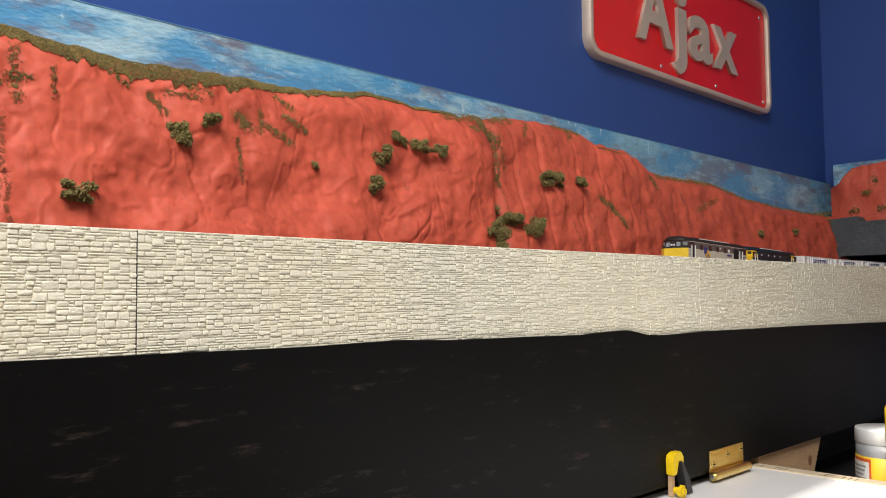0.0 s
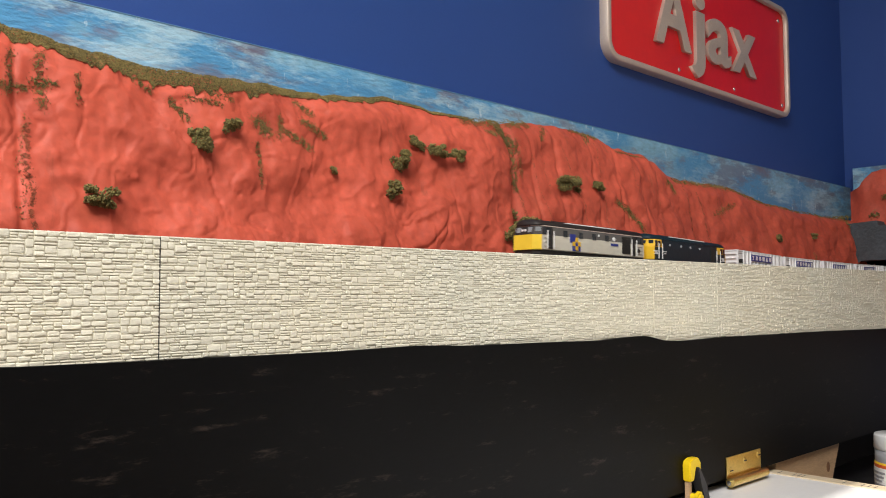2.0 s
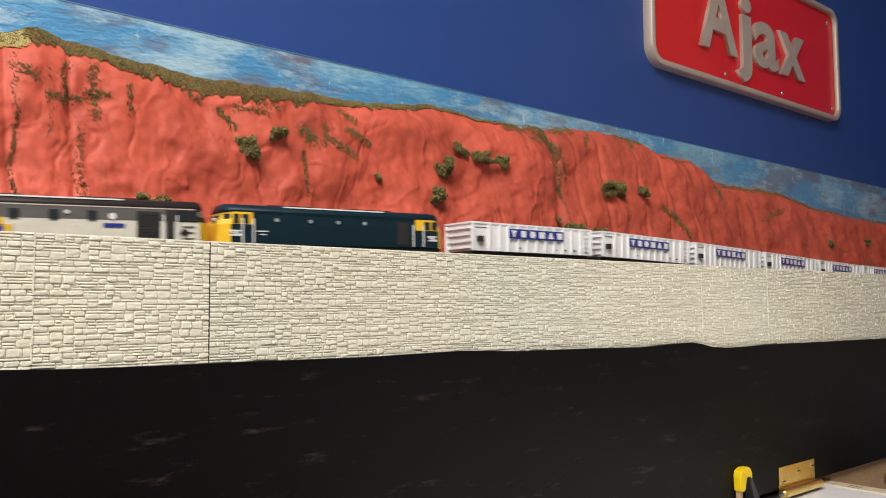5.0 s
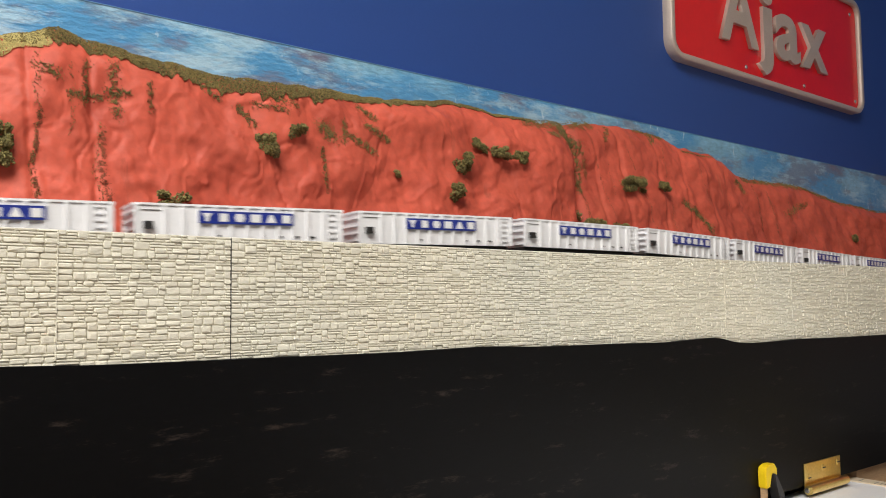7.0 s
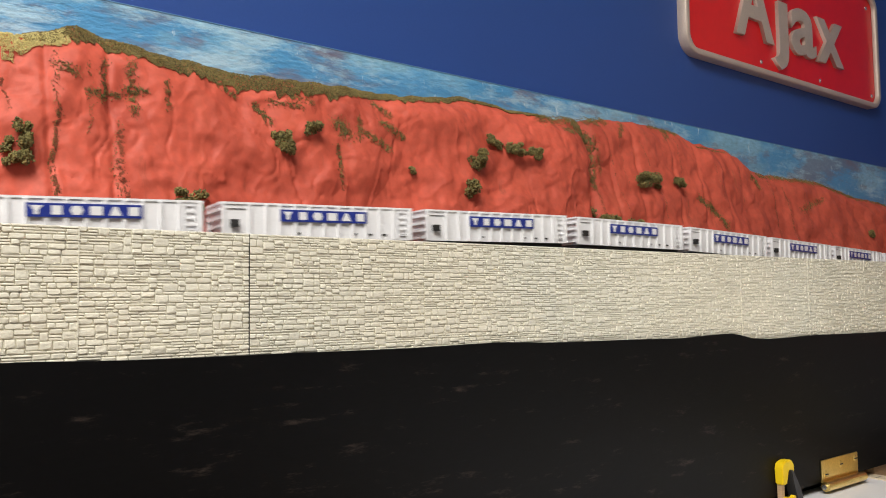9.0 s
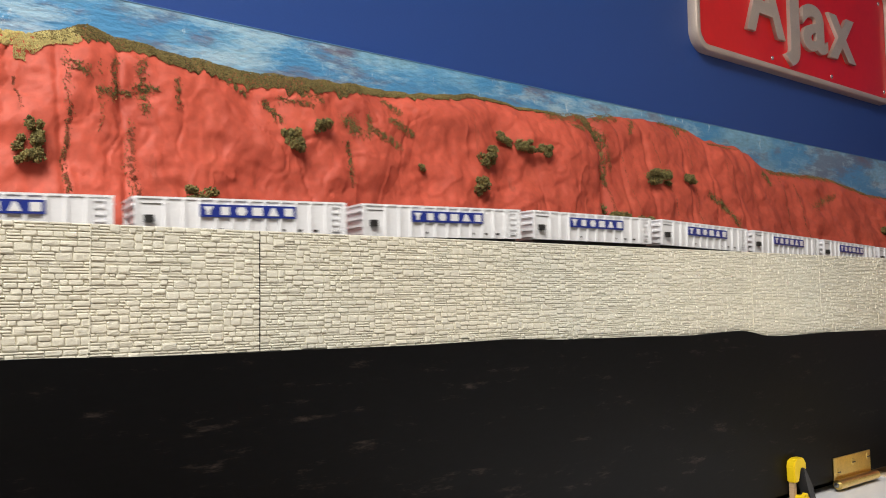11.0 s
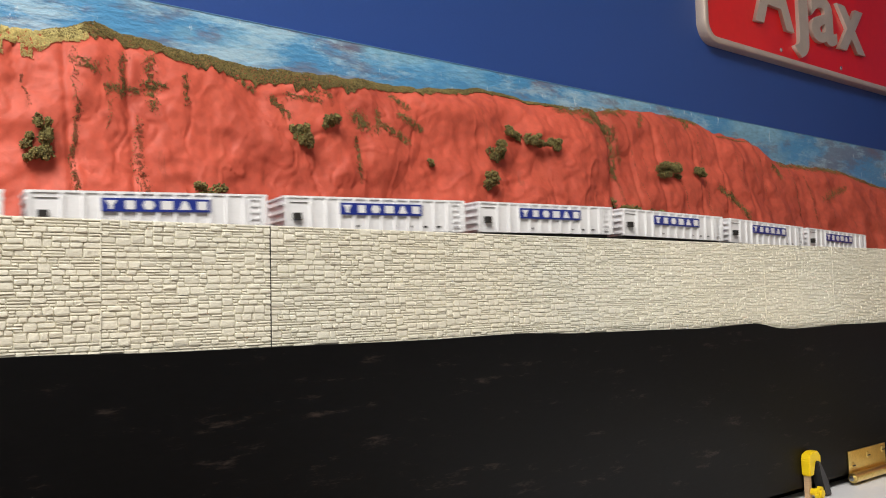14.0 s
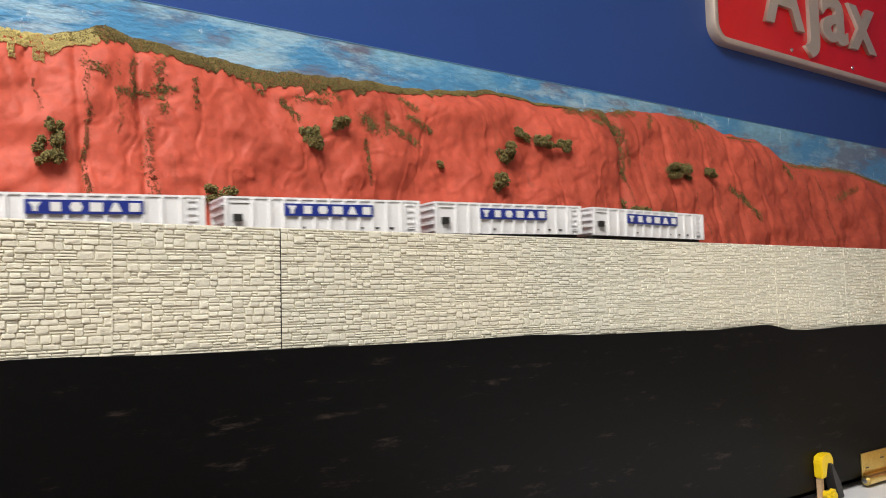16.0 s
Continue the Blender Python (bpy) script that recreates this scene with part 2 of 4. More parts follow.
def room():
    tagged(obj("floor", cube(X0 - 0.1, 4.2, Y0 - 0.1, Y1 + 0.1, Z0 - 0.08, Z0), M_FLOOR), "brown boarded room floor", "floor", kind="structure")
    # the ceiling with its skylight opening
    hx0, hx1, hy0, hy1 = -1.65, -0.25, -1.41, -0.39
    bm = bmesh.new()
    for x0, x1, y0, y1 in ((X0 - 0.1, hx0, Y0 - 0.1, Y1 + 0.1), (hx1, X1 + 0.1, Y0 - 0.1, Y1 + 0.1), (hx0, hx1, Y0 - 0.1, hy0), (hx0, hx1, hy1, Y1 + 0.1)):
        box(bm, x0, x1, y0, y1, Z1, Z1 + 0.08)
    tagged(obj("ceiling", bm, M_CEIL), "plain white ceiling with a skylight opening", "ceiling", kind="structure")
    win = thing("window_1", "white framed skylight in the ceiling", "window", kind="structure")
    for x0, x1, y0, y1 in ((hx0, hx1, hy0, hy0 + 0.02), (hx0, hx1, hy1 - 0.02, hy1), (hx0, hx0 + 0.02, hy0 + 0.02, hy1 - 0.02), (hx1 - 0.02, hx1, hy0 + 0.02, hy1 - 0.02)):
        part("window_frame", cube(x0, x1, y0, y1, Z1 + 0.082, Z1 + 0.11, 0.004), M_CEIL, win)
    tagged(obj("wall_back", cube(X0 - 0.1, 4.2, Y1, Y1 + 0.1, Z0, Z1), M_BLUE), "deep blue painted wall behind the layout", "wall", kind="structure")
    tagged(obj("wall_front", cube(X0 - 0.1, X1 + 0.1, Y0 - 0.1, Y0, Z0, Z1), M_PLAIN), "plain pale wall", "wall", kind="structure")
    # the wall at the end of the layout, with the hole for the track
    bm = bmesh.new()
    for y0, y1, z0, z1 in ((-0.20, 0.04, Z0, Z1), (0.04, 0.20, Z0, -0.05), (0.04, 0.20, 0.06, Z1), (0.20, Y1, Z0, Z1)):
        box(bm, X1, X1 + 0.1, y0, y1, z0, z1)
    tagged(obj("wall_end", bm, M_BLUE), "deep blue painted end wall", "wall", kind="structure")
    # unseen; pale only so that the fascia picks up a warm reflection
    tagged(obj("wall_end_bounce", cube(X1, X1 + 0.1, Y0, -0.20, Z0, Z1), M_PLAIN), "unseen pale stretch of the end wall, added to reflect light onto the fascia", "wall", kind="structure")
    tagged(obj("wall_side", cube(X0 - 0.1, X0, Y0, Y1, Z0, Z1), M_PLAIN), "plain pale side wall", "wall", kind="structure")
    # the dark store behind the end wall, into which the track runs
    bm = bmesh.new()
    for b in ((X1 + 0.1, 4.2, Y1 - 1.2, Y1 - 1.1, Z0, Z1), (4.1, 4.2, Y1 - 1.1, Y1, Z0, Z1), (X1 + 0.1, 4.2, Y1 - 1.2, Y1, Z1 + 0.003, Z1 + 0.08)):
        box(bm, *b)
    tagged(obj("wall_store", bm, M_PLAIN), "plain walls of the store behind the end wall", "wall", kind="structure")


room()

# ---- the track's line: it swings to the back at both ends and humps gently in the middle ----
RAIL_Z = -0.015
_ky = [(-3.2, 0.13), (-0.6, 0.1178), (-0.3, 0.1008), (-0.15, 0.0926), (0, 0.0804), (0.15, 0.0636), (0.3, 0.0534), (0.45, 0.048), (0.6, 0.0512), (0.8, 0.0602), (1.0, 0.0721), (1.25, 0.0879), (1.6, 0.1105), (1.8, 0.119), (4.6, 0.119)]
_kz = [(-3.2, -0.0158), (-0.6, -0.0158), (-0.3, -0.0117), (-0.15, -0.0086), (0, -0.0044), (0.15, -0.002), (0.3, 0.0004), (0.45, -0.0006), (0.6, -0.0043), (0.8, -0.0094), (1.0, -0.0145), (1.25, -0.0159), (1.6, -0.0149), (4.6, -0.0149)]
_gx = np.linspace(-3.2, 4.6, 7801)
_ker = np.hanning(121) / np.hanning(121).sum()
_gy, _gz = (np.convolve(np.pad(np.interp(_gx, [a for a, _ in k], [b for _, b in k]), 60, "edge"), _ker, "valid") for k in (_ky, _kz))
_gs = np.concatenate([[0], np.cumsum(np.hypot(np.diff(_gx), np.diff(_gy)))])
_gs -= np.interp(0, _gx, _gs)


def track_at(x):
    """The track's middle at x: its depth and the height of the rail top."""
    return float(np.interp(x, _gx, _gy)), RAIL_Z + float(np.interp(x, _gx, _gz))


def on_track(s, half=0.055):
    """The pose on the track's middle at s metres along it, from two bogies."""
    xa, xb = (float(np.interp(s + d, _gs, _gx)) for d in (-half, half))
    (ya, za), (yb, zb) = track_at(xa), track_at(xb)
    along = math.hypot(xb - xa, yb - ya)
    return pose((xa + xb) / 2, (ya + yb) / 2, (za + zb) / 2, 0, -math.degrees(math.atan2(zb - za, along)), math.degrees(math.atan2(yb - ya, xb - xa)))


def layout_base():
    base = thing("baseboard", "layout baseboard on timber legs, grey ballasted deck", "baseboard", kind="structure")
    part("deck", cube(-2.9, 1.74, 0.004, 0.256, -0.068, -0.050), M_DECK, base)
    part("deck", cube(1.742, 4.0, -0.1, 0.256, -0.068, -0.050), M_DECK, base)
    for x in (-2.6, -1.2, 0.2, 1.6, 3.8):
        part("leg", cube(x - 0.03, x + 0.03, 0.17, 0.23, Z0, -0.068, 0.003), M_PINE, base)
    part("batten", cube(-2.9, 1.74, 0.02, 0.05, -0.20, -0.068), M_PINE, base)
    # black sheet added where only the dark space below the deck shows
    part("dark_space_panel", cube(-0.6, 1.74, 0.090, 0.096, -0.325, -0.068), M_BLACKHOLE, base)
    trk = thing("track", "model railway track on a grey ballasted bed", "track", kind="structure")

    def swept(name, section, mat):
        bm, prev = bmesh.new(), None
        for x in np.arange(-2.9, 4.0, 0.04):
            y, z = track_at(x)
            q = [bm.verts.new((x, y + a, max(z + b, -0.050))) for a, b in section]
            if prev:
                for i in range(len(q)):
                    bm.faces.new((prev[i], prev[(i + 1) % len(q)], q[(i + 1) % len(q)], q[i]))
            prev = q
        part(name, bm, mat, trk)
    swept("ballast", [(-0.024, -0.2), (0.024, -0.2), (0.018, -0.0052), (-0.018, -0.0052)], M_DECK)
    for off in (-0.00825, 0.00825):
        swept("rail", [(off - 0.0006, -0.0035), (off + 0.0006, -0.0035), (off + 0.0006, 0.0), (off - 0.0006, 0.0)], M_RAIL)
    vs, fs = [], []
    for x in np.arange(-0.6, 1.74, 0.0085):
        y, z = track_at(x)
        k = len(vs)
        for dz in (-0.0056, -0.0036):
            vs += [(x - 0.002, y - 0.015, z + dz), (x + 0.002, y - 0.015, z + dz), (x + 0.002, y + 0.015, z + dz), (x - 0.002, y + 0.015, z + dz)]
        fs += [(k + 4, k + 5, k + 6, k + 7), (k, k + 1, k + 5, k + 4), (k + 1, k + 2, k + 6, k + 5), (k + 2, k + 3, k + 7, k + 6), (k + 3, k, k + 4, k + 7)]
    me = bpy.data.meshes.new("sleepers")
    me.from_pydata(vs, [], fs)
    me.materials.append(M_SLEEPER)
    ob = new("sleepers", me)
    ob.parent = trk
    tagged(ob, kind="stuff")


layout_base()

# ---- the red cliff ----
RIDGE = [(-3, 0.15), (-0.6, 0.15), (-0.3, 0.162), (-0.127, 0.160), (-0.096, 0.162), (-0.072, 0.167), (-0.051, 0.1765), (-0.032, 0.172), (-0.012, 0.169), (0.008, 0.164),
         (0.051, 0.162), (0.077, 0.159), (0.113, 0.160), (0.167, 0.162), (0.204, 0.165), (0.258, 0.164), (0.301, 0.169), (0.347, 0.179), (0.378, 0.177), (0.400, 0.172), (0.461, 0.169), (0.506, 0.173), (0.576, 0.185),
         (0.67, 0.188), (0.733, 0.186), (0.760, 0.174), (0.830, 0.171), (0.881, 0.150), (0.925, 0.142), (0.980, 0.142), (1.090, 0.143), (1.200, 0.128), (1.374, 0.118), (1.527, 0.118), (1.7, 0.12)]



def cliff_y(x, z):
    """The depth of the cliff's face at x and height z: bosses, folds of the plaster skin, creases and gullies."""
    y = 0.163 + 0.2 * z
    n1 = noise.noise(Vector((x * 10, 3.1, z * 11)))
    n2 = noise.noise(Vector((x * 25 + 5, 1.7, z * 25 + 2)))
    n3 = noise.noise(Vector((x * 58 + 11, 8.3, z * 50)))
    n4 = noise.noise(Vector((x * 120 + 1, 2.3, z * 110)))
    m = noise.noise(Vector((x * 13 + 4, 6.6, z * 13)))
    far = min(max((x - 0.5) / 0.1, 0), 1)
    near = 1 - 0.72 * far
    y += near * (0.0115 * n1 + 0.0062 * n2 + 0.0026 * n3) + 0.0010 * n4
    # sharp raised wrinkles and sunken creases
    a = noise.noise(Vector((x * 21 + 1.6 * n2, 4.4, z * 17 + 1.3 * n1)))
    b = noise.noise(Vector((x * 34 + 1.4 * n1, 9.4, z * 44 + 1.2 * n2)))
    c = noise.noise(Vector((x * 85 + 2 * n2, 5.4, z * 60 + 2.5 * n1)))
    y += near * max(0, 0.35 + m) * (0.0030 * math.exp(-abs(a) * 30) + 0.0015 * math.exp(-abs(c) * 22))
    y -= near * max(0, 0.45 - m) * (0.0019 * math.exp(-abs(b) * 26))
    # sagging ledges: a slow swell outwards that breaks off sharply
    v = z * 21 + 1.5 * n1 + 0.5 * noise.noise(Vector((x * 16, 7.7, z * 9))) + x * 3
    f = v - math.floor(v)
    y -= near * max(0, 0.3 + 0.9 * noise.noise(Vector((x * 12, 12.5, z * 14)))) * 0.0042 * (1 - f) * min(1, f * 6)
    flute = noise.noise(Vector((x * 62, 2.2, z * 4)))
    y += far * (0.0009 * flute + 0.0040 * n2 + 0.0020 * n3 + 0.0007 * math.exp(-abs(c) * 18))
    y += 0.010 * math.exp(-((x - 0.530 + 0.08 * (0.17 - z)) / 0.009) ** 2) - 0.007 * math.exp(-((x - 0.475) / 0.035) ** 2)
    for gx, gd in ((0.560, 0.0026), (0.612, 0.0026), (0.690, 0.0030), (0.745, 0.0028), (0.80, 0.0022), (0.93, 0.0028), (0.975, 0.0026), (-0.03, 0.002), (-0.075, 0.002)):
        y += gd * math.exp(-((x - gx - 0.008 * n1) / 0.0028) ** 2)
    u = (z + 0.05) / (ridge_z(x) + 0.05)
    return y + 0.010 * max(0, (u - 0.88) / 0.12) ** 2


def ridge_z(x):
    return lerp(RIDGE, x) + 0.0025 * noise.noise(Vector((x * 60, 0, 7)))


def cliff():
    xs = np.concatenate([np.arange(-1.6, -0.24, 0.02), np.arange(-0.24, 0.5, 0.0016), np.arange(0.5, 0.9, 0.0025), np.arange(0.9, 1.66, 0.005)])
    rows = 112
    vs, fs = [], []
    for x in xs:
        top = ridge_z(x)
        for k in range(rows):
            u = k / (rows - 1)
            z = -0.05 + (top + 0.05) * u
            vs.append((x, cliff_y(x, z), z))
        vs.append((x, 0.242, top + 0.001))
    w = rows + 1
    for i in range(len(xs) - 1):
        for k in range(w - 1):
            fs.append((i * w + k, (i + 1) * w + k, (i + 1) * w + k + 1, i * w + k + 1))
    me = bpy.data.meshes.new("cliff")
    me.from_pydata(vs, [], fs)
    me.materials.append(M_CLIFF)
    for p in me.polygons:
        p.use_smooth = True
    tagged(new("cliff", me), "red modelled plaster cliff with creases and gullies", "cliff")


cliff()


def end_cliff():
    """The bluff round the corner, with a gap where the track goes in."""
    ys = np.arange(-0.5, 0.212, 0.006)
    rows = 44
    vs, fs = [], []
    for y in ys:
        top = lerp([(-0.5, 0.20), (0.05, 0.225), (0.10, 0.228), (0.161, 0.222), (0.185, 0.190), (0.21, 0.183)], y) + 0.003 * noise.noise(Vector((y * 60, 3, 1)))
        low = 0.05 if 0.03 < y < 0.19 else -0.05
        for k in range(rows):
            z = low + (top - low) * k / (rows - 1)
            x = 1.60 + 0.1 * z + 0.012 * noise.noise(Vector((y * 22, 5, z * 18))) + 0.006 * abs(noise.noise(Vector((y * 50, 6, z * 14))))
            x += 0.03 * max(0, (y - 0.17) / 0.04) ** 2 * 0.4
            vs.append((x, y, z))
        vs.append((1.70, y, top + 0.001))
    w = rows + 1
    for i in range(len(ys) - 1):
        for k in range(w - 1):
            fs.append((i * w + k, (i + 1) * w + k, (i + 1) * w + k + 1, i * w + k + 1))
    me = bpy.data.meshes.new("end_cliff")
    me.from_pydata(vs, [], fs)
    me.materials.append(M_CLIFF)
    for p in me.polygons:
        p.use_smooth = True
    tagged(new("end_cliff", me), "red plaster bluff above the tunnel mouth", "cliff")


end_cliff()


def sky_boards():
    z = lambda x, d: 0.2168 - 0.0072 * x + d
    b = tagged(obj("sky_backdrop", prism(bmesh.new(), [(-2.0, -0.05), (1.735, -0.05), (1.735, z(1.735, 0)), (-2.0, z(-2, 0))], 0.245, 0.256), M_SKYBOARD), "hand-painted cloudy blue sky board", "backdrop")
    part("cut_edge", prism(bmesh.new(), [(-2.0, z(-2, 0.0001)), (1.735, z(1.735, 0.0001)), (1.735, z(1.735, 0.001)), (-2.0, z(-2, 0.001))], 0.2445, 0.2565), M_BOARD_EDGE, b)
    b2 = tagged(obj("sky_backdrop", cube(1.705, 1.715, -0.6, 0.228, 0.060, 0.2440), M_SKYBOARD), "short hand-painted blue sky board round the corner", "backdrop")
    part("cut_edge", cube(1.7045, 1.7155, -0.6, 0.228, 0.2441, 0.2450), M_BOARD_EDGE, b2)
    # the gap for the track stays behind the bluff: an added lining in front of the board, the mouth's darkness put into
    # its black
    bm = bmesh.new()
    box(bm, 1.60, 1.70, 0.040, 0.046, -0.050, 0.056)
    box(bm, 1.60, 1.70, 0.188, 0.192, -0.050, 0.056)
    box(bm, 1.60, 1.70, 0.046, 0.188, 0.050, 0.056)
    tagged(obj("tunnel_lining", bm, M_BLACKHOLE), "added lining inside the tunnel mouth, its darkness put into the black", "tunnel")


sky_boards()


def tunnel_portal():
    """A dark slate-coloured portal with a low arched mouth and a stepped top."""
    mouth = [(0.046, -0.050)] + [(0.117 - 0.071 * math.copysign(abs(math.cos(a)) ** 0.45, math.cos(a)), 0.004 + 0.028 * math.sin(a) ** 0.5) for a in np.linspace(0, math.pi, 17)] + [(0.188, -0.050)]
    outline = [(0.193, -0.050), (0.193, 0.108), (0.132, 0.112), (0.127, 0.101), (-0.10, 0.101), (-0.10, -0.050)] + mouth
    bm = bmesh.new()
    a = [bm.verts.new((1.555 + 0.004 * noise.noise(Vector((y * 40, z * 40, 0))), y, z)) for y, z in outline]
    b = [bm.verts.new((1.60, y, z)) for y, z in outline]
    for i in range(len(a)):
        j = (i + 1) % len(a)
        bm.faces.new((a[i], a[j], b[j], b[i]))
    f = [bm.faces.new(a), bm.faces.new(b[::-1])]
    bmesh.ops.triangulate(bm, faces=f)
    tagged(obj("tunnel_portal", bm, M_PORTAL), "dark grey rock-faced tunnel portal with low arch", "tunnel")


tunnel_portal()


# ---- planting ----
def granule_mesh(points, radii, rng):
    """Many little lumps in one mesh."""
    base = np.array([(1, 0, 0), (-1, 0, 0), (0, 1, 0), (0, -1, 0), (0, 0, 1), (0, 0, -1)], float)
    tri = np.array([(0, 2, 4), (2, 1, 4), (1, 3, 4), (3, 0, 4), (2, 0, 5), (1, 2, 5), (3, 1, 5), (0, 3, 5)])
    n = len(points)
    q, _ = np.linalg.qr(rng.normal(size=(n, 3, 3)))
    v = (base[None] * rng.uniform(0.6, 1.25, (n, 6, 1))) @ q * np.asarray(radii)[:, None, None] + np.asarray(points)[:, None, :]
    f = tri[None] + 6 * np.arange(n)[:, None, None]
    me = bpy.data.meshes.new("granules")
    me.from_pydata(v.reshape(-1, 3).tolist(), [], f.reshape(-1, 3).tolist())
    return me


def bush(x, z, w, h, seed, tilt=0.0):
    rng = np.random.default_rng(seed)
    n = int(500 + 1900000 * w * h)
    lobes = [(rng.uniform(-0.40, 0.40) * w, rng.uniform(-0.40, 0.40) * h, rng.uniform(0.15, 0.28)) for _ in range(9)]
    pts = []
    for _ in range(n):
        lx, lz, lr = lobes[rng.integers(9)]
        d = rng.normal(size=3)
        d /= np.linalg.norm(d)
        d *= rng.uniform(0.15, 1.0) ** 0.6
        u, v = lx + d[0] * w * lr, lz + d[2] * h * lr
        c, s = math.cos(tilt), math.sin(tilt)
        pts.append((u * c - v * s, -0.003 + (d[1] * 1.4 * lr + 0.25 * math.sin(lx * 900)) * min(w, h), u * s + v * c))
    me = granule_mesh(pts, rng.uniform(0.0005, 0.0014, n), rng)
    me.materials.append(M_FOLIAGE)
    ob = new("bush", me)
    ob.location = (x, cliff_y(x, z), z)
    tagged(ob, "small dark green foam bush on the red cliff", "bush", "bushes on the cliff")


BUSHES = [(0.112, 0.098, 0.017, 0.024, 0.2), (0.143, 0.116, 0.016, 0.017, 0), (0.026, 0.041, 0.027, 0.015, 0), (0.338, 0.106, 0.019, 0.02, 0), (0.322, 0.075, 0.021, 0.022, 0), (0.418, 0.118, 0.024, 0.019, 0), (0.394, 0.123, 0.023, 0.018, 0), (0.37, 0.128, 0.022, 0.011, -0.3), (0.628, 0.106, 0.048, 0.022, 0.1), (0.683, 0.107, 0.022, 0.014, -0.4), (0.527, 0.048, 0.04, 0.032, 0), (0.568, 0.043, 0.036, 0.024, 0.6), (0.497, 0.028, 0.036, 0.03, 0.8), (0.544, 0.05, 0.026, 0.022, 0), (0.257, 0.088, 0.008, 0.007, 0), (1.363, 0.074, 0.025, 0.011, 0), (1.2, 0.062, 0.012, 0.014, 0), (-0.096, 0.081, 0.016, 0.018, 0), (-0.098, 0.068, 0.019, 0.018, 0.2)]


GULLIES = [
    (0.562, 0.168, 0.576, 0.060, 0.0016, 260), (0.585, 0.160, 0.590, 0.090, 0.0012, 120), (0.624, 0.160, 0.651, 0.086, 0.0012, 240), (0.651, 0.086, 0.669, 0.015, 0.0018, 360),
    (0.707, 0.175, 0.702, 0.000, 0.0022, 520), (0.843, 0.155, 0.840, 0.010, 0.0016, 300), (0.918, 0.132, 0.928, 0.030, 0.0026, 420), (0.955, 0.125, 0.964, 0.030, 0.0026, 420),
    (1.010, 0.120, 1.015, 0.020, 0.0022, 220), (0.780, 0.150, 0.790, 0.090, 0.0016, 140), (0.531, 0.100, 0.538, 0.040, 0.0030, 420),
    (-0.071, 0.105, -0.072, 0.010, 0.0026, 1500), (-0.024, 0.095, -0.023, 0.010, 0.0030, 1500), (-0.105, 0.125, -0.103, 0.100, 0.0012, 160), (-0.036, 0.150, -0.036, 0.118, 0.0026, 420),
    (0.173, 0.105, 0.172, 0.060, 0.0022, 420),
]


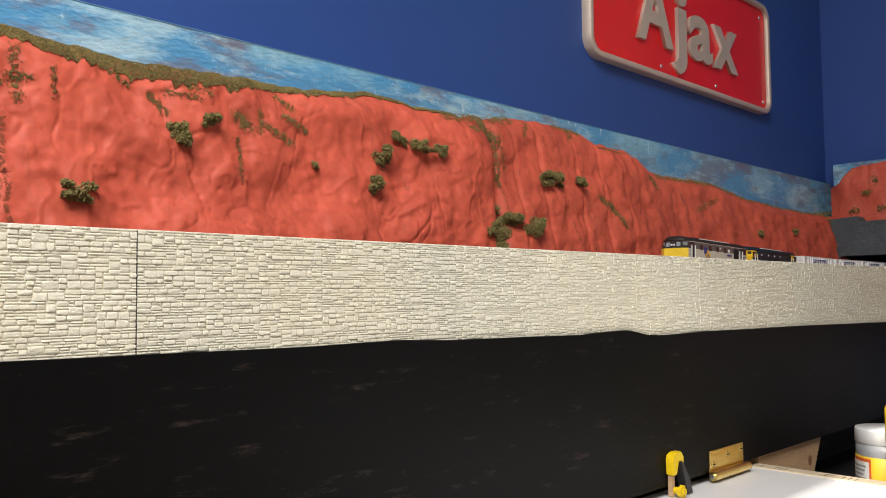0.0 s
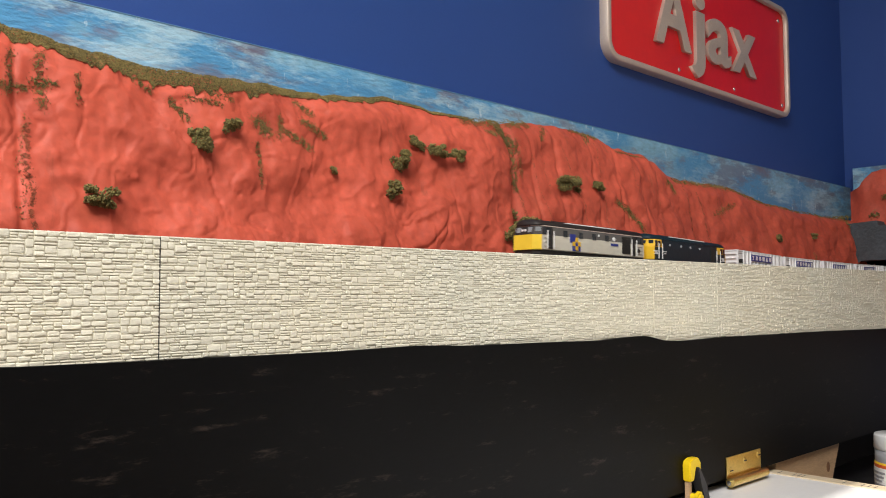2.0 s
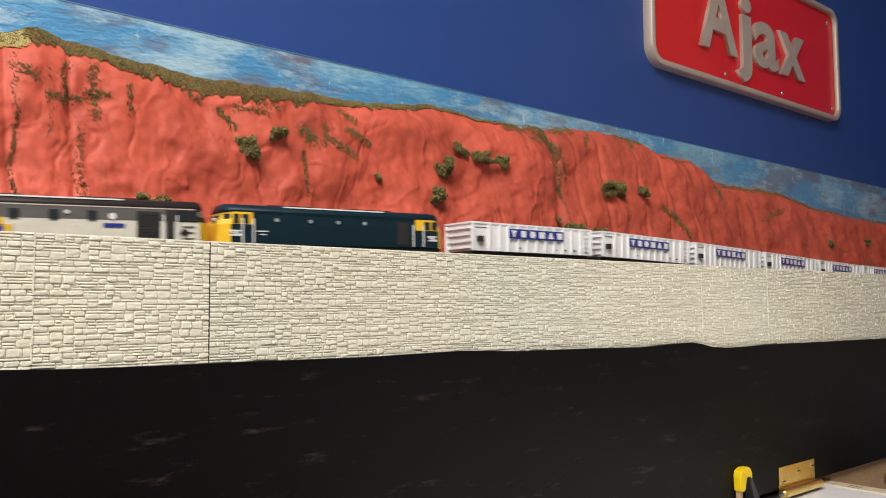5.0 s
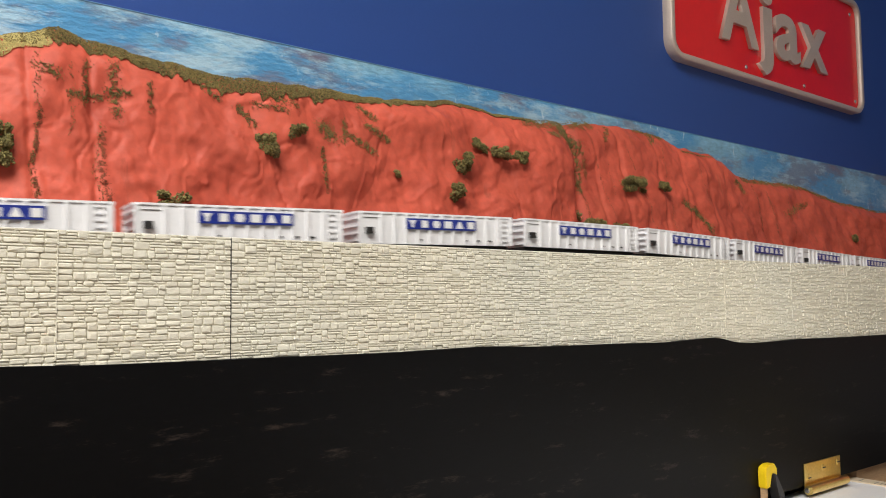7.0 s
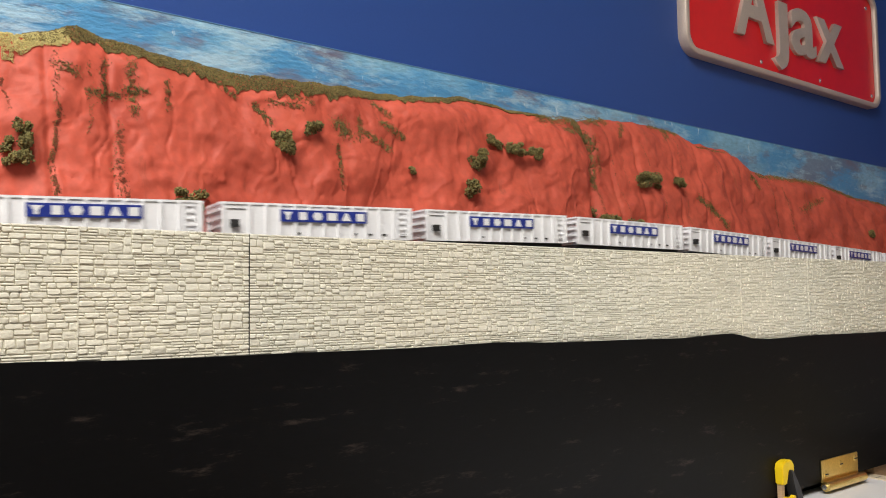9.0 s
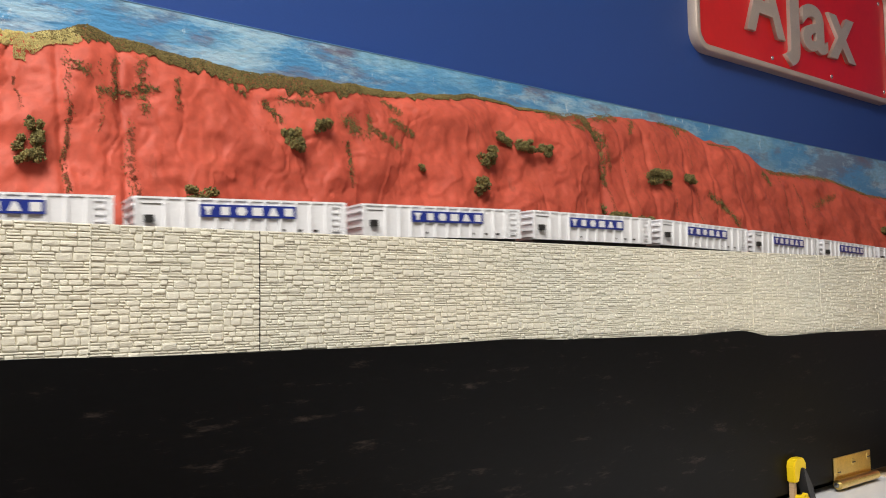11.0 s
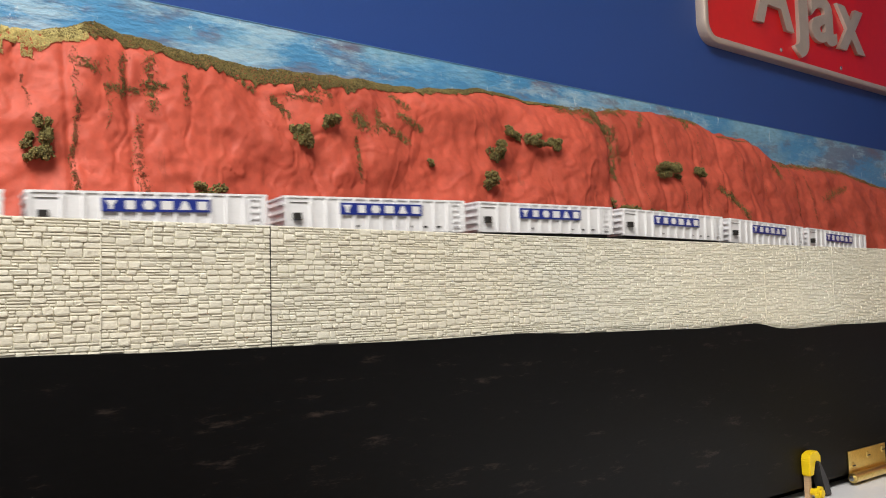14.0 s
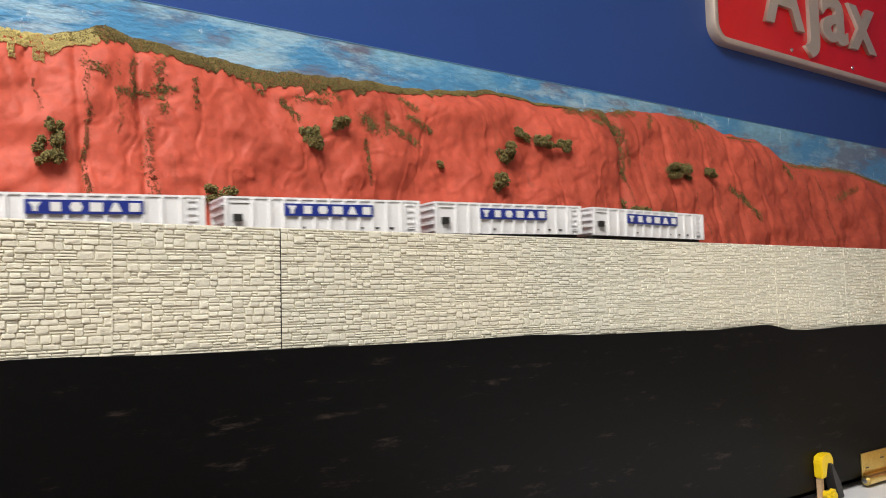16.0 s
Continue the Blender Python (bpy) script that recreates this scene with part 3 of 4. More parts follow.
def planting():
    for i, (x, z, w, h, tilt) in enumerate(BUSHES):
        bush(x, z, w, h, 10 + i, tilt)
    # ivy at the tunnel's edge
    rng = np.random.default_rng(5)
    pts = [(1.549 + rng.normal() * 0.004, 0.196 + rng.normal() * 0.007, rng.uniform(0.0, 0.125)) for _ in range(900)]
    pts += [(1.600 + 0.1 * z + rng.normal() * 0.003, y + rng.normal() * 0.005, z + rng.normal() * 0.004) for y, z in ((0.115, 0.19), (0.13, 0.165), (0.10, 0.13), (0.155, 0.128), (0.06, 0.17)) for _ in range(60)]
    me = granule_mesh(pts, rng.uniform(0.0010, 0.0024, len(pts)), rng)
    me.materials.append(M_FOLIAGE)
    tagged(new("ivy", me), "dark green ivy beside the tunnel mouth", "plant")

    rng = np.random.default_rng(3)
    pts, rad = [], []

    def put(x, z, r, out=0.0009, patchy=None):
        if patchy is not None and noise.noise(Vector((x * 330, 3, z * 330))) < patchy:
            return
        x += 0.0035 * noise.noise(Vector((x * 8, 1, z * 55)))
        if z < ridge_z(x) + 0.006:
            z2 = min(z, ridge_z(x))
            pts.append((x, cliff_y(x, z2) - out + max(0, z - ridge_z(x)) * 1.5, z))
            rad.append(r)

    # strokes of flock: from, to, width, count
    for xa, za, xb, zb, wd, n in ((0.092, 0.131, 0.104, 0.116, 0.0035, 150),
                                  (0.106, 0.136, 0.137, 0.134, 0.003, 130),
                                  (0.199, 0.12, 0.233, 0.105, 0.0035, 200),
                                  (0.22, 0.132, 0.251, 0.12, 0.0035, 200),
                                  (0.17, 0.127, 0.186, 0.114, 0.006, 220),
                                  (0.196, 0.134, 0.196, 0.111, 0.003, 70),
                                  (0.173, 0.104, 0.173, 0.066, 0.003, 90),
                                  (0.057, 0.149, 0.078, 0.136, 0.0022, 130),
                                  (-0.015, 0.152, -0.013, 0.108, 0.004, 200),
                                  (-0.021, 0.127, -0.002, 0.129, 0.003, 110),
                                  (0.014, 0.14, 0.014, 0.115, 0.0025, 70),
                                  (0.219, 0.152, 0.235, 0.141, 0.004, 120),
                                  (0.119, 0.146, 0.149, 0.14, 0.003, 100),
                                  (0.508, 0.169, 0.533, 0.149, 0.010, 900),
                                  (0.534, 0.154, 0.531, 0.09, 0.0032, 420),
                                  (0.537, 0.151, 0.544, 0.111, 0.004, 90),
                                  (0.443, 0.166, 0.576, 0.183, 0.006, 1000),
                                  (0.478, 0.157, 0.497, 0.155, 0.003, 80),
                                  (0.601, 0.183, 0.586, 0.159, 0.003, 90),
                                  (0.664, 0.186, 0.727, 0.184, 0.003, 260),
                                  (0.703, 0.183, 0.686, 0.171, 0.004, 90),
                                  (0.73, 0.092, 0.757, 0.08, 0.005, 240),
                                  (0.757, 0.08, 0.784, 0.054, 0.005, 300),
                                  (0.869, 0.135, 0.89, 0.119, 0.004, 160),
                                  (0.992, 0.091, 1.075, 0.114, 0.005, 220),
                                  (0.902, 0.14, 1.08, 0.142, 0.004, 900),
                                  (1.08, 0.141, 1.2, 0.124, 0.003, 500),
                                  (1.2, 0.124, 1.58, 0.116, 0.003, 900),
                                  (0.757, 0.168, 0.83, 0.167, 0.0015, 120),
                                  (1.35, 0.04, 1.36, 0.03, 0.005, 30),
                                  (-0.071, 0.151, -0.073, 0.035, 0.0022, 100),
                                  (-0.026, 0.1, -0.03, 0.019, 0.002, 60),
                                  (-0.033, 0.151, -0.038, 0.114, 0.003, 70),
                                  (-0.049, 0.121, -0.023, 0.121, 0.003, 110),
                                  (-0.069, 0.139, -0.057, 0.134, 0.004, 90),
                                  (-0.046, 0.144, -0.049, 0.088, 0.002, 30)):
        for _ in range(int(n * 4.5)):
            u = rng.uniform()
            put(xa + (xb - xa) * u + rng.normal() * wd * 0.6, za + (zb - za) * u + rng.normal() * wd * 0.6, rng.uniform(0.0002, 0.0006), 0.0007, -0.22)
    # the ridge's thick strip
    for _ in range(40000):
        x = rng.uniform(-0.09, 0.46)
        thick = lerp([(-0.09, 0.008), (-0.055, 0.016), (0.0, 0.014), (0.05, 0.017), (0.13, 0.018), (0.2, 0.012), (0.25, 0.007), (0.33, 0.007), (0.4, 0.004), (0.46, 0.003)], x)
        thick *= 1 + 0.35 * noise.noise(Vector((x * 55, 2, 2))) + 0.45 * noise.noise(Vector((x * 170, 2, 9)))
        put(x, ridge_z(x) + 0.003 - thick * rng.uniform(0, 1), rng.uniform(0.0003, 0.0007) * (1.6 if rng.uniform() < 0.12 else 1), 0.0004 + 0.0022 * rng.uniform() * (0.5 + noise.noise(Vector((x * 160, 5, 1)))))
    me = granule_mesh(pts, rad, rng)
    me.materials.append(M_GRASS)
    tagged(new("grass", me), "dull olive flock grass along ridge and gullies", "grass", kind="stuff")

    # brown wash that has run down the gullies: from, to, width, count
    pts.clear(), rad.clear()
    for xa, za, xb, zb, wd, n in GULLIES:
        for _ in range(2 * n):
            u = rng.uniform()
            put(xa + (xb - xa) * u + rng.normal() * wd * 0.4, za + (zb - za) * u, rng.uniform(0.0003, 0.0008), -0.0003, -0.2)
    me = granule_mesh(pts, rad, rng)
    me.materials.append(M_STAIN)
    tagged(new("gully_scatter", me), "fine brown scatter down the cliff's gullies", "scatter", kind="stuff")

    pts.clear(), rad.clear()
    for _ in range(20000):
        x = rng.uniform(-0.22, -0.060)
        drip = 0.014 + 0.010 * max(0, noise.noise(Vector((x * 70, 4, 1)))) + (0.012 if -0.106 < x < -0.098 or -0.123 < x < -0.118 else 0)
        put(x, ridge_z(x) + 0.002 - drip * rng.uniform(0, 1) ** 1.2, rng.uniform(0.00025, 0.0007), 0.0002 + 0.0016 * rng.uniform(), -0.35)
    me = granule_mesh(pts, rad, rng)
    me.materials.append(M_STRAW)
    tagged(new("dry_grass", me), "straw yellow flock grass on the cliff top", "grass", kind="stuff")


planting()


# ---- black fascia and its fittings ----
FASCIA_TOP = [(-2, -0.070), (-0.124, -0.0712), (-0.075, -0.0730), (-0.004, -0.0738), (0.025, -0.0738), (0.057, -0.0744), (0.119, -0.0750), (0.203, -0.0742), (0.257, -0.0768), (0.362, -0.0783),
              (0.427, -0.0798), (0.471, -0.0784), (0.505, -0.0780), (0.520, -0.0800), (0.539, -0.0838), (0.57, -0.0858), (0.593, -0.0860), (0.675, -0.0852), (0.782, -0.0868), (0.887, -0.0872), (1.016, -0.089), (1.274, -0.093), (1.74, -0.094)]


def fascia():
    xs = np.concatenate([np.arange(-2.0, -0.3, 0.1), np.arange(-0.3, 1.3, 0.006), np.arange(1.3, 1.741, 0.04)])
    k = np.array([0.25, 0.5, 0.25])
    top = np.interp(xs, [a for a, _ in FASCIA_TOP], [b for _, b in FASCIA_TOP])
    top = np.convolve(np.pad(top, 1, "edge"), k, "valid")
    outline = [(float(x), float(z)) for x, z in zip(xs, top)] + [(1.741, -0.245), (-2.0, -0.245)]
    bm = prism(bmesh.new(), outline, -0.0055, 0.0)
    tagged(obj("fascia_board", bm, M_BLACK), "black painted fascia board with a wavy top edge", "board")


fascia()


def hinge():
    h = thing("hinge", "shiny brass butt hinge screwed to the black fascia", "hinge", pose(0.7035, -0.0055, -0.2335))
    bm = cube(-0.041, 0.041, -0.0016, 0.0, -0.0115, 0.0125, 0.0006)
    part("leaf", bm, M_BRASS, h)
    for i in range(5):
        bm = rod(bmesh.new(), (-0.043 + 0.0172 * i, -0.006, -0.0145), (-0.0262 + 0.0172 * i, -0.006, -0.0145), 0.0052, 18)
        part("knuckle", bm, M_BRASS, h)
    part("pin", rod(bmesh.new(), (-0.046, -0.006, -0.0145), (0.046, -0.006, -0.0145), 0.0028, 12), M_SCREW, h)
    for x, z in ((-0.033, -0.003), (0.0, 0.004), (0.034, 0.006)):
        bm = bmesh.new()
        bmesh.ops.create_uvsphere(bm, u_segments=12, v_segments=6, radius=0.0038, matrix=Matrix.Translation((x, -0.0016, z)) @ Matrix.Diagonal((1, 0.35, 1, 1)))
        s = part("screw", bm, M_BRASS, h)
        part("slot", cube(x - 0.0030, x + 0.0030, -0.0034, -0.0027, z - 0.0005, z + 0.0005), M_DARK, s)


hinge()


def clamp():
    c = thing("clamp", "black and yellow quick-grip clamp on the fascia's lower edge", "clamp", pose(0.581, -0.0055, -0.2190))
    outline = [(-0.010, -0.014), (-0.0108, 0.002), (-0.009, 0.0075), (-0.003, 0.0098), (0.008, 0.0095), (0.0122, 0.004), (0.0122, -0.006), (0.006, 0.0005), (0.0, 0.0), (-0.002, -0.014)]
    bm = prism(bmesh.new(), outline, -0.009, 0.0)
    bmesh.ops.bevel(bm, geom=list(bm.edges), offset=0.0011, segments=2, affect="EDGES")
    part("jaw_pad", bm, M_CLAMP_Y, c, "yellow plastic jaw pad")
    bm = prism(bmesh.new(), [(0.0008, 0.0), (0.0055, 0.0), (0.0190, -0.020), (0.0250, -0.0365), (0.0135, -0.0365), (0.0070, -0.018)], -0.012, -0.002)
    bmesh.ops.bevel(bm, geom=list(bm.edges), offset=0.0009, segments=2, affect="EDGES")
    part("jaw", bm, M_CLAMP_B, c, "black ribbed jaw")
    part("bar", cube(-0.008, -0.003, -0.006, -0.001, -0.0365, -0.0142), M_PINE, c)
    bm = bmesh.new()
    for a in range(5):
        an = a * 2 * math.pi / 5
        rod(bm, (-0.003 + 0.0036 * math.cos(an), -0.016, -0.0300 + 0.0036 * math.sin(an)), (-0.003 + 0.0036 * math.cos(an), -0.012, -0.0300 + 0.0036 * math.sin(an)), 0.0030, 12)
    rod(bm, (-0.003, -0.018, -0.0300), (-0.003, -0.0055, -0.0300), 0.0036, 14)
    part("knob", bm, M_CLAMP_Y, c, "yellow lobed knob")


clamp()


# ---- bench, white board, tubs ----
BENCH_Z = -0.325


def bench():
    b = thing("workbench", "plain dark workbench under the layout", "bench")
    part("top", cube(0.2, 1.70, -0.75, 0.15, BENCH_Z - 0.03, BENCH_Z), M_CLAMP_B, b)
    for x in (0.25, 1.62):
        for y in (-0.7, 0.08):
            part("leg", cube(x, x + 0.05, y, y + 0.05, Z0, BENCH_Z - 0.03, 0.004), M_PINE, b)
    w = thing("white_board", "white laminate board with a pale bare-wood rim", "board")
    part("panel", cube(0.25, 0.775, -0.70, 0.012, -0.272, -0.256), M_WHITEBOARD, w)
    bm = cube(0.775, 0.797, -0.70, 0.012, BENCH_Z, -0.2545, 0.0015)
    part("rim", bm, M_PALEWOOD, w, "pale bare-wood rim with pencil marks")
    part("rim", cube(0.25, 0.272, -0.70, 0.012, BENCH_Z, -0.273), M_PALEWOOD, w)
    for y in (-0.012, -0.030, -0.036, -0.041, -0.088, -0.108, -0.115, -0.122):
        part("pencil_mark", cube(0.7765, 0.789, y - 0.0005, y + 0.0005, -0.2544, -0.2542), M_GREY_D, w)
    g = thing("wood_gusset", "knotty pine gusset block below the fascia", "block", pose(0, 0, 0))
    part("block", prism(bmesh.new(), [(0.80, -0.10), (0.80, BENCH_Z), (0.952, BENCH_Z), (0.997, -0.250), (0.997, -0.10)], 0.0005, 0.019), M_PINE, g)
    bm = bmesh.new()
    bmesh.ops.create_uvsphere(bm, u_segments=14, v_segments=6, radius=0.006, matrix=Matrix.Translation((0.958, 0.0005, -0.275)) @ Matrix.Diagonal((1, 0.1, 1.2, 1)))
    part("knot", bm, material("dark_knot", (0.22, 0.10, 0.045), rough=0.5), g)


bench()


def tub():
    t = thing("plastic_tub", "white-lidded plastic tub with a yellow label", "tub", pose(0.918, -0.112, BENCH_Z))
    r, hgt = 0.037, 0.112
    part("pot", turned(bmesh.new(), [(r * 0.90, 0), (r * 0.94, 0.003), (r * 0.96, hgt - 0.03), (r * 0.96, hgt - 0.018)], 40), M_TUB_G, t, "grey translucent pot", True)
    part("label", turned(bmesh.new(), [(r * 0.955, 0.014), (r * 0.975, 0.0145), (r * 0.975, hgt - 0.034), (r * 0.955, hgt - 0.0335)], 40), M_LABEL_Y, t, "yellow paper label", True)
    part("lid", turned(bmesh.new(), [(r * 0.96, hgt - 0.0185), (r * 0.985, hgt - 0.0175), (r * 0.975, hgt - 0.002), (r * 0.955, hgt), (0.0005, hgt)], 40), M_TUB, t, "white plastic lid", True)
    # the white text field with its border, on the side towards the layout's open end
    def patch(name, a0, a1, z0, z1, rr, mat, parent):
        bm = bmesh.new()
        n = 8
        vs = [[bm.verts.new((q * math.cos(a), q * math.sin(a), z)) for q in (rr, rr + 0.0003) for z in (z0, z1)] for a in np.linspace(a0, a1, n)]
        for p, q in zip(vs, vs[1:]):
            bm.faces.new((p[2], q[2], q[3], p[3])), bm.faces.new((p[0], p[1], q[1], q[0]))
            bm.faces.new((p[0], q[0], q[2], p[2])), bm.faces.new((p[1], p[3], q[3], q[1]))
        bm.faces.new((vs[0][0], vs[0][2], vs[0][3], vs[0][1])), bm.faces.new((vs[-1][0], vs[-1][1], vs[-1][3], vs[-1][2]))
        return part(name, bm, mat, parent)
    face = math.radians(150)
    patch("border", face - 0.75, face + 0.30, 0.0145, hgt - 0.036, r * 0.9755, M_BAND, t)
    patch("text_field", face - 0.75, face + 0.23, 0.0145, hgt - 0.040, r * 0.985, M_WHITE, t)
    for i in range(8):
        patch("text_bar", face - 0.6, face + 0.12 - 0.06 * (i % 3), hgt - 0.047 - 0.005 * i, hgt - 0.0445 - 0.005 * i, r * 0.994, M_TUB_G, t)
    patch("text_bar", face + 0.80, face + 0.95, hgt - 0.06, hgt - 0.042, r * 0.9755, M_DARK, t)
    b = thing("glue_bottle", "yellow-capped bottle with a dark collar on the bench", "bottle", pose(0.856, -0.150, BENCH_Z))
    part("body", turned(bmesh.new(), [(0.018, 0), (0.0195, 0.003), (0.0195, 0.064), (0.017, 0.070)], 28), M_TUB, b, "", True)
    part("collar", turned(bmesh.new(), [(0.0172, 0.0702), (0.0192, 0.071), (0.0192, 0.092), (0.017, 0.094)], 28), M_CLAMP_B, b, "dark collar", True)
    part("cap", turned(bmesh.new(), [(0.017, 0.0942), (0.0190, 0.095), (0.0186, 0.145), (0.016, 0.151), (0.0005, 0.152)], 28), M_CLAMP_Y, b, "yellow cap", True)


tub()


# ---- the nameplate on the wall ----
def rounded(w, h, r, dx=0.0, seg=8):
    out = []
    for cx, cz, a0 in ((w / 2 - r, h / 2 - r, 0), (-w / 2 + r, h / 2 - r, 90), (-w / 2 + r, -h / 2 + r, 180), (w / 2 - r, -h / 2 + r, 270)):
        for k in range(seg + 1):
            a = radians(a0 + 90 * k / seg)
            out.append((dx + cx + r * math.cos(a), cz + r * math.sin(a)))
    return out


def letter(ch, x0, x1, base, cap, parent):
    cu = bpy.data.curves.new("letter", "FONT")
    cu.body, cu.size, cu.extrude, cu.offset, cu.bevel_depth, cu.resolution_u = ch, 1.0, 0.03, 0.022, 0.004, 6
    tmp = new("letter_curve", cu)
    dg = bpy.context.evaluated_depsgraph_get()
    me = bpy.data.meshes.new_from_object(tmp.evaluated_get(dg))
    bpy.data.objects.remove(tmp)
    bpy.data.curves.remove(cu)
    co = np.array([v.co[:] for v in me.vertices])
    lo, hi = co[:, 0].min(), co[:, 0].max()
    for v in me.vertices:
        x, y, z = v.co
        v.co = (x0 + (x - lo) / (hi - lo) * (x1 - x0), -0.008 - z * 0.13, base + y / 0.73 * cap)
    me.name = "letter"
    me.materials.clear()
    me.materials.append(M_CAST)
    ob = new("letter", me)
    ob.parent = parent


def nameplate():
    w, h, dx = 0.627, 0.225, 0.0070
    p = thing("nameplate", "red cast nameplate with polished raised border and letters", "sign", pose(1.113, 0.2585, 0.4355, 0, 0.3, 0))
    bm = prism(bmesh.new(), rounded(w, h, 0.030, dx), -0.006, 0.0015)
    part("plate", bm, M_RED, p, "glossy red backing plate")
    bm = bmesh.new()
    rings = []
    for o, y in ((0.0, 0.0015), (0.0, -0.013), (0.0015, -0.0145), (0.0085, -0.0145), (0.010, -0.013), (0.010, -0.0065)):
        rings.append([bm.verts.new((x, y, z)) for x, z in rounded(w + 0.002 - 2 * o, h + 0.002 - 2 * o, 0.031 - o, dx)])
    for a, b in zip(rings, rings[1:]):
        for k in range(len(a)):
            bm.faces.new((a[k], a[(k + 1) % len(a)], b[(k + 1) % len(b)], b[k]))
    part("border", bm, M_CAST, p, "polished metal raised border", True)
    for ch, x0, x1 in (("A", -0.172, -0.060), ("j", -0.062, -0.012), ("a", -0.004, 0.080), ("x", 0.084, 0.180)):
        letter(ch, x0, x1, -0.053, 0.118, p)
    for x, z in ((-0.285, -0.093), (-0.093, -0.090), (0.099, -0.090), (0.298, -0.088), (0.290, 0.085), (-0.285, 0.083), (0.095, 0.088), (-0.095, 0.088)):
        bm = bmesh.new()
        bmesh.ops.create_uvsphere(bm, u_segments=12, v_segments=6, radius=0.0040, matrix=Matrix.Translation((x, -0.006, z)) @ Matrix.Diagonal((1, 0.5, 1, 1)))
        part("screw", bm, M_SCREW, p, "", True)


nameplate()


# ---- rolling stock; local x along the track, the train runs towards -x, z from the rail top ----
def hull(bm, levels, grow=0.0, ends=(None, None)):
    """A body of plan outlines at several heights: (z, half width, half length, half nose width, nose depth). ends cuts it to a piece along x."""
    rings = []
    for z, w, ln, nose, c in levels:
        w, ln, nose = w + grow, ln + grow, nose + grow
        xa = -ln if ends[0] is None else ends[0]
        xb = ln if ends[1] is None else ends[1]
        ring = []
        if ends[0] is None:
            ring += [(-ln + c, -w), (-ln, -nose), (-ln, nose), (-ln + c, w)]
        else:
            ring += [(xa, -w), (xa, w)]
        if ends[1] is None:
            ring += [(ln - c, w), (ln, nose), (ln, -nose), (ln - c, -w)]
        else:
            ring += [(xb, w), (xb, -w)]
        rings.append([bm.verts.new((x, y, z)) for x, y in ring])
    for a, b in zip(rings, rings[1:]):
        for k in range(len(a)):
            bm.faces.new((a[k], a[(k + 1) % len(a)], b[(k + 1) % len(a)], b[k]))
    bm.faces.new(rings[0]), bm.faces.new(rings[-1][::-1])
    return bm


def running_gear(t, pivots, spread, r, frame_w):
    wheel_bm = bmesh.new()
    for y in (-0.0085, 0.0085):
        rod(wheel_bm, (0, y - 0.0014, 0), (0, y + 0.0014, 0), r, 20)
    rod(wheel_bm, (0, -0.012, 0), (0, 0.012, 0), 0.0012, 8)
    me = None
    for px in pivots:
        bm = bmesh.new()
        for sgn in (-1, 1):
            box(bm, px - spread - r, px + spread + r, sgn * frame_w - 0.001, sgn * frame_w + 0.001, 0.004, 0.011, 0.0006)
            for k in (-spread, spread):
                box(bm, px + k - 0.003, px + k + 0.003, sgn * frame_w - 0.002, sgn * frame_w + 0.002, 0.003, 0.009, 0.0005)
        box(bm, px - 0.004, px + 0.004, -frame_w, frame_w, 0.008, 0.0125)
        bogie = part("bogie", bm, M_DARK, t)
        for k in (-spread, spread):
            if me is None:
                ob = part("wheelset", wheel_bm, M_DARK, bogie)
                me = ob.data
                ob.location = (px + k, 0, r)
            else:
                share("wheelset", me, bogie, pose(px + k, 0, r))


def buffers(t, ln, z=0.0135):
    for sx in (-1, 1):
        for y in (-0.0115, 0.0115):
            bm = rod(bmesh.new(), (sx * (ln - 0.001), y, z), (sx * (ln + 0.0035), y, z), 0.0013, 10)
            rod(bm, (sx * (ln + 0.0035), y, z), (sx * (ln + 0.0045), y, z), 0.003, 14)
            part("buffer", bm, M_DARK, t)
        part("coupling", rod(bmesh.new(), (sx * (ln - 0.002), 0, 0.010), (sx * (ln + 0.006), 0, 0.010), 0.0012, 8), M_DARK, t)


LW = 0.0176


